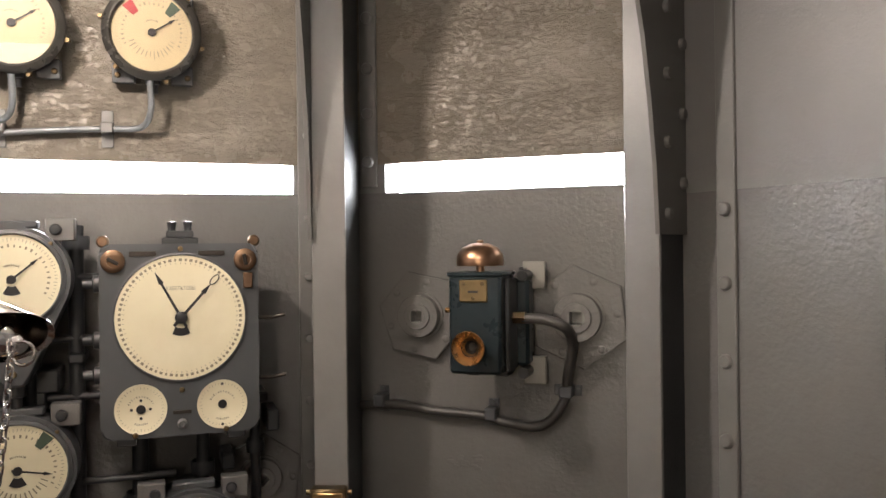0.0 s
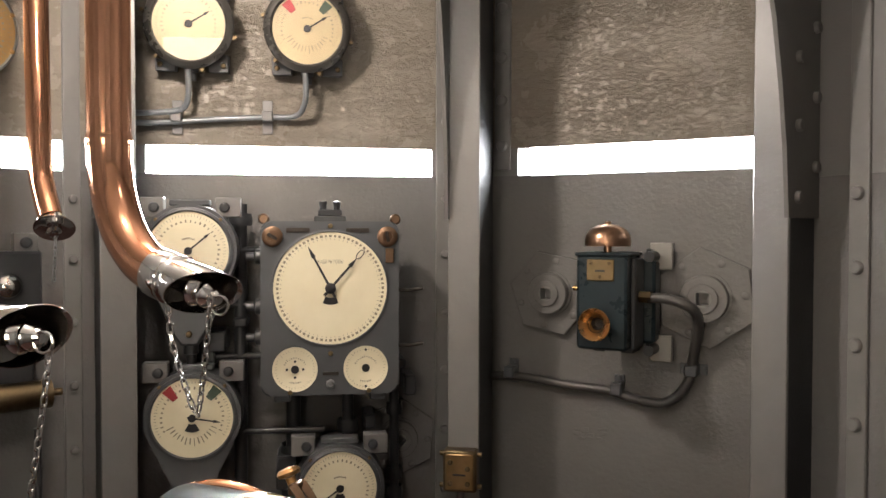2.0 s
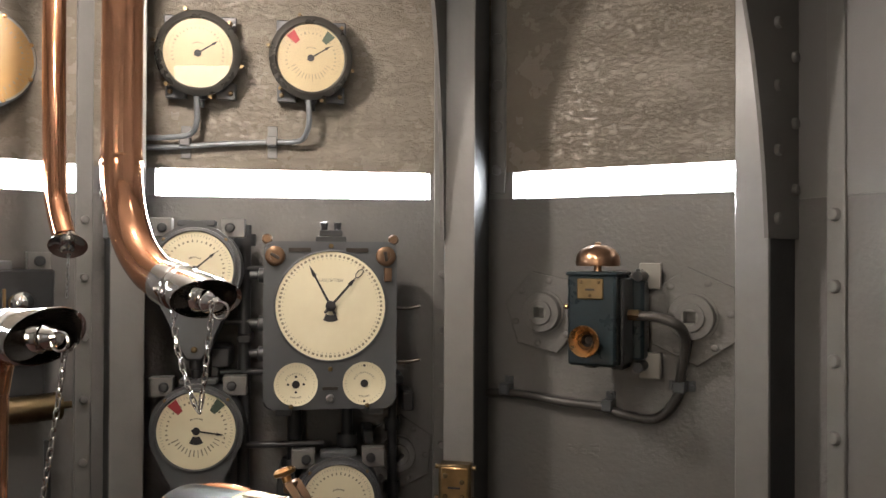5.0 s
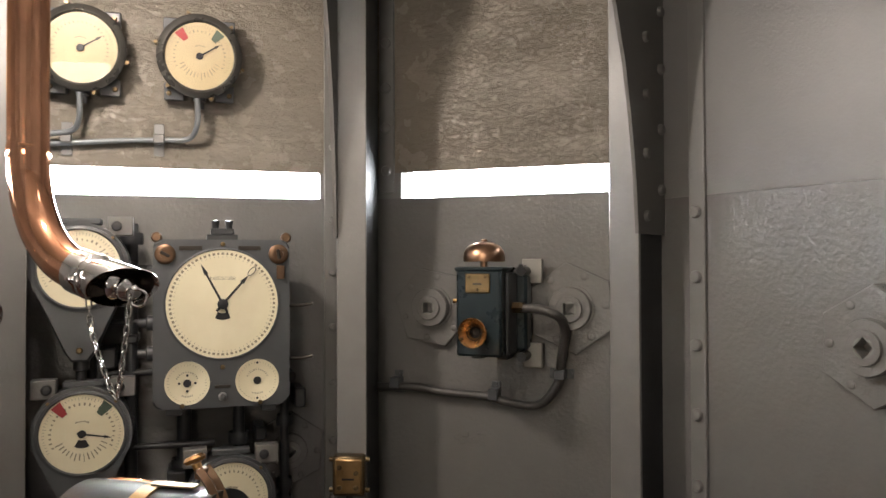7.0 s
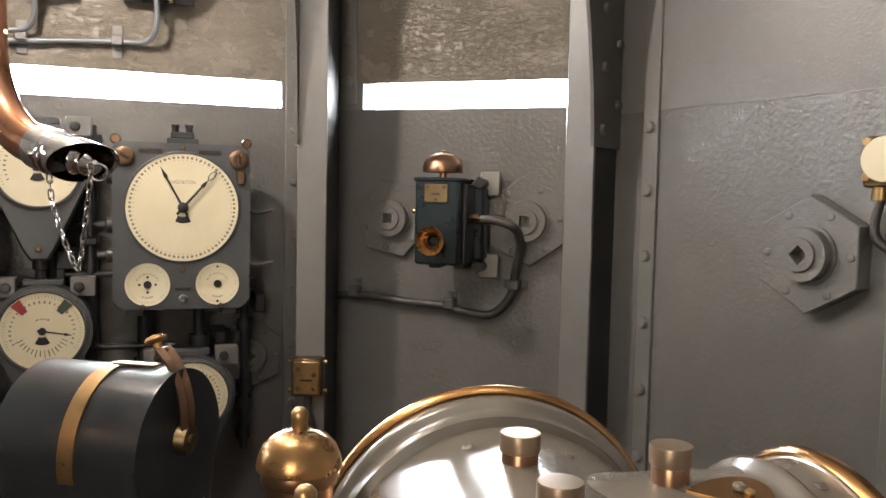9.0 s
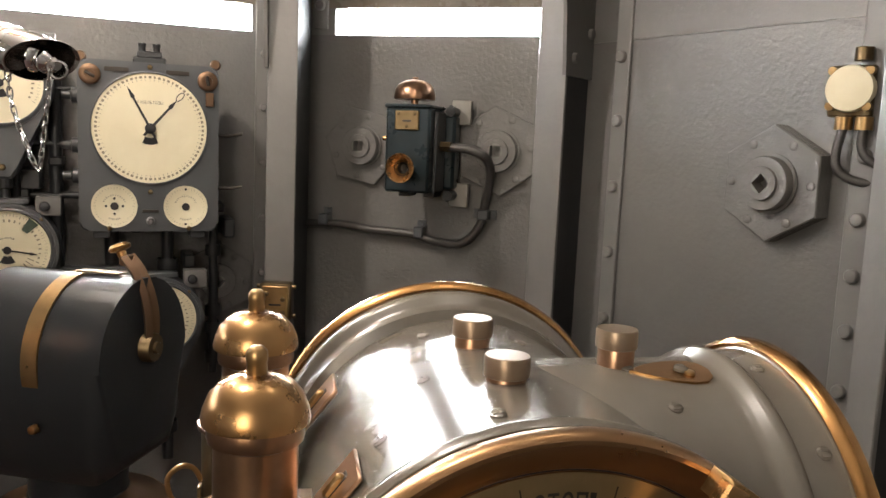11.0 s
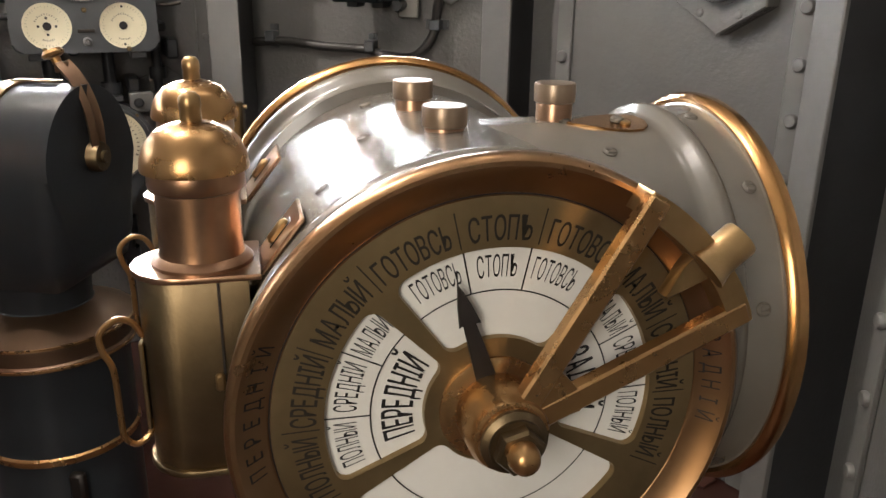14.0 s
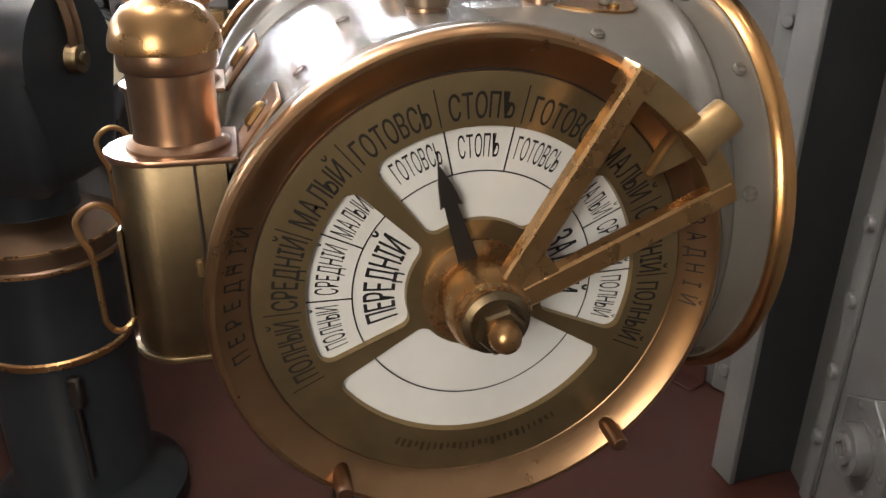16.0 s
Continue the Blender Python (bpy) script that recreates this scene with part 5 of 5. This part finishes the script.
voice_pipe("polished copper voice pipe from the ceiling with a chained nickel mouthpiece",
           [(-0.650, 1.02, 2.66), (-0.650, 1.02, 2.2), (-0.650, 1.02, 1.84), (-0.644, 1.016, 1.74), (-0.618, 1.005, 1.668), (-0.575, 0.985, 1.622), (-0.530, 0.965, 1.602)], 0.0325,
           (0.075, -0.028, -0.022), [(-0.510, 0.945, 1.555), (-0.502, 0.94, 1.51), (-0.480, 0.935, 1.45), (-0.460, 0.93, 1.415), (-0.450, 0.925, 1.45), (-0.440, 0.92, 1.51), (-0.430, 0.915, 1.58)], (-0.650, 1.02, 1.80))
voice_pipe("copper voice pipe rising from the deck with a nickel mouthpiece",
           [(-0.746, 0.83, FLOOR), (-0.746, 0.83, 0.9), (-0.746, 0.83, 1.40), (-0.743, 0.83, 1.455), (-0.727, 0.827, 1.507), (-0.695, 0.82, 1.529)], 0.0355,
           (0.075, -0.024, 0.004), [(-0.578, 0.785, 1.510), (-0.586, 0.785, 1.45), (-0.598, 0.785, 1.38), (-0.612, 0.785, 1.30), (-0.626, 0.785, 1.22)], None)


def far_pipe():
    t = thing("voice_pipe", pose(-1.40, 1.83, CEIL), "slim copper voice pipe ending in a nickel cup", "voice pipe", "copper voice pipes")
    z = CEIL
    part("pipe", tube(B(), curve_pts([(0, 0, 0), (0, 0, -0.4), (0.01, -0.005, 1.86 - z), (0.025, -0.01, 1.77 - z), (0.055, -0.025, 1.70 - z)], 10), 0.031, 24), copper, t, "polished copper tube")
    mm = at(0.075, -0.035, 1.672 - z) @ Vector((0.35, -0.55, -0.75)).to_track_quat("Z", "Y").to_matrix().to_4x4()
    part("cup", lathe(B(), [(0.028, -0.03), (0.032, -0.01), (0.050, 0.0), (0.051, 0.004), (0.046, 0.004), (0.03, -0.002), (0, -0.006)], mm, 32), chrome, t, "nickel cup")
    part("plug", lathe(B(), [(0.018, -0.004), (0.018, 0.014), (0.011, 0.02), (0.011, 0.03), (0, 0.032)], mm, 20), chrome, t)
    chain(t, [(0.085, -0.045, 1.645 - z), (0.083, -0.045, 1.59 - z), (0.08, -0.045, 1.53 - z)], steel)


far_pipe()

# ---- instruments by the far frame ----


def far_gauge():
    m = M0 @ at(0.545, -0.10, 2.25)
    t = thing("round_gauge", m, "large round brass-rimmed gauge with an amber dial", "gauge")
    part("case", lathe(B(), [(0, 0), (0.14, 0), (0.152, 0.01), (0.152, 0.09), (0.146, 0.1), (0.14, 0.098), (0, 0.098)], at(0, 0.1, 0) @ FRONT, 56), pale_plate, t)
    part("dial", lathe(B(), [(0.140, 0.0), (0, 0)], at(0, -0.0005, 0) @ FRONT, 48), amber_dial, t, "amber dial")
    bm = B()
    dial_ticks(bm, 0.13, 60, 0, 354, -0.0015)
    scribble(bm, 0.105, 0, 350, 40, -0.0015, 41, 0.01, 0.006)
    part("scale", bm, grey_ink, t, "faint printed scale")
    one = part("rim_screw", bolt(B(), (0, 0, 0), (0, -1, 0), 0.007, 0.005), bronze, t)
    for k in range(8):
        mm = at(0.142 * math.cos(radians(22 + 45 * k)), -0.001, 0.142 * math.sin(radians(22 + 45 * k)))
        if k:
            again(one, mm)
        else:
            one.matrix_basis = mm
    part("bracket", box(B(), (0, 0.07, -0.15), (0.06, 0.06, 0.05), 0.003), paint, t)


far_gauge()


def switch_panel():
    m = M0 @ at(0.605, -0.10, 1.35)
    t = thing("switch_box", m, "dark steel switch box with two bright nickel domes", "switch box")
    part("case", box(B(), (0, 0.05, 0.10), (0.30, 0.10, 0.30), 0.008), dark_paint, t)
    part("base", box(B(), (0, 0.06, -0.14), (0.26, 0.08, 0.18), 0.008), dark_paint, t)
    for sx in (-0.055, 0.05):
        part("dome", lathe(B(), [(0.040, 0.0), (0.040, 0.006), (0.034, 0.022), (0.020, 0.032), (0.012, 0.034), (0.012, 0.046), (0, 0.05)], at(sx, 0, 0.145) @ FRONT, 32), chrome, t, "bright nickel dome")
    part("divider", box(B(), (0.0, -0.006, 0.13), (0.008, 0.016, 0.12), 0.002), brass, t)
    part("top_terminal", box(B(), (0.0, 0.03, 0.262), (0.05, 0.05, 0.03), 0.004), steel, t)
    for sx in (-0.11, 0.11):
        part("lug", box(B(), (sx, 0.04, 0.27), (0.07, 0.03, 0.07), 0.003), paint, t)
        part("lug_bolt", bolt(B(), (sx, 0.025, 0.275), (0, -1, 0), 0.018, 0.014), dark_paint, t)
    part("brass_cylinder", lathe(B(), [(0, 0), (0.042, 0), (0.042, 0.17), (0.045, 0.173), (0.045, 0.190), (0.012, 0.192), (0.012, 0.225), (0, 0.225)], at(-0.04, -0.05, -0.180) @ Matrix.Rotation(radians(90), 4, "Y"), 28), dull_brass, t, "tarnished brass cylinder")
    part("drain", rod(B(), (0.14, 0.03, -0.30), (0.14, 0.03, -0.6), 0.012, 12), dark_paint, t)


switch_panel()


def junction_box():
    m = M3 @ at(1.105, -0.03, 1.645) @ Matrix.Rotation(radians(12), 4, "Z")
    t = thing("junction_box", m, "cream round junction box with brass lugs and grey cables", "junction box")
    part("back", box(B(), (0, 0.012, -0.005), (0.10, 0.035, 0.12), 0.005), dull_brass, t)
    part("cover", lathe(B(), [(0.053, -0.01), (0.055, 0.015), (0.052, 0.022), (0.030, 0.026), (0, 0.027)], FRONT, 36), cream, t, "cream-painted round cover")
    one = part("lug", lathe(B(), [(0.010, 0), (0.010, 0.02), (0, 0.021)], FRONT, 14), brass, t)
    for k in range(4):
        mm = at(0.058 * math.cos(radians(45 + 90 * k)), 0, 0.058 * math.sin(radians(45 + 90 * k)))
        if k:
            again(one, mm)
        else:
            one.matrix_basis = mm
    part("gland", lathe(B(), [(0.02, 0), (0.02, 0.03), (0.014, 0.032)], at(-0.01, 0, -0.095), 16), brass, t)
    part("gland", lathe(B(), [(0.02, 0), (0.02, 0.03), (0.014, 0.032)], at(0.035, 0.0, -0.095), 16), brass, t)
    part("gland", lathe(B(), [(0.02, 0), (0.02, 0.03), (0.014, 0.032)], at(0.02, 0.0, 0.065), 16), dull_brass, t)
    part("lead", tube(B(), curve_pts([(-0.01, 0, -0.09), (-0.02, 0, -0.15), (-0.012, 0.0, -0.19), (0.03, 0.01, -0.215), (0.09, 0.02, -0.215), (0.16, 0.02, -0.20)]), 0.011, 10), cable_mat, t)
    part("lead", tube(B(), curve_pts([(0.035, 0, -0.09), (0.034, 0, -0.13), (0.05, 0.0, -0.16), (0.09, 0.01, -0.18), (0.16, 0.02, -0.17)]), 0.011, 10), cable_mat, t)


junction_box()

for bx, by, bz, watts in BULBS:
    lamp = thing("ceiling_bulb", pose(bx, by, CEIL), "unseen small ceiling holder at a warm point lamp", "lamp", "ceiling bulbs")
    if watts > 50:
        # unseen disc, added to keep this bulb's light off the lower walls
        part("light_baffle", lathe(B(), [(0, -0.190), (0.066, -0.188), (0.070, -0.180), (0.067, -0.182), (0, -0.186)], I4, 32), white_paint, lamp, "unseen round baffle added to block the bulb's downward light")
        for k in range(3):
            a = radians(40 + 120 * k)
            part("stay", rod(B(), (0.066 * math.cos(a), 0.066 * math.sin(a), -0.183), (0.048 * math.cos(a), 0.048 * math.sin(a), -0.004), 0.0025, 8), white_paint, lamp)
    part("holder", lathe(B(), [(0.05, 0), (0.05, -0.02), (0.025, -0.03), (0.02, -0.06), (0, -0.06)], I4, 24), white_paint, lamp)
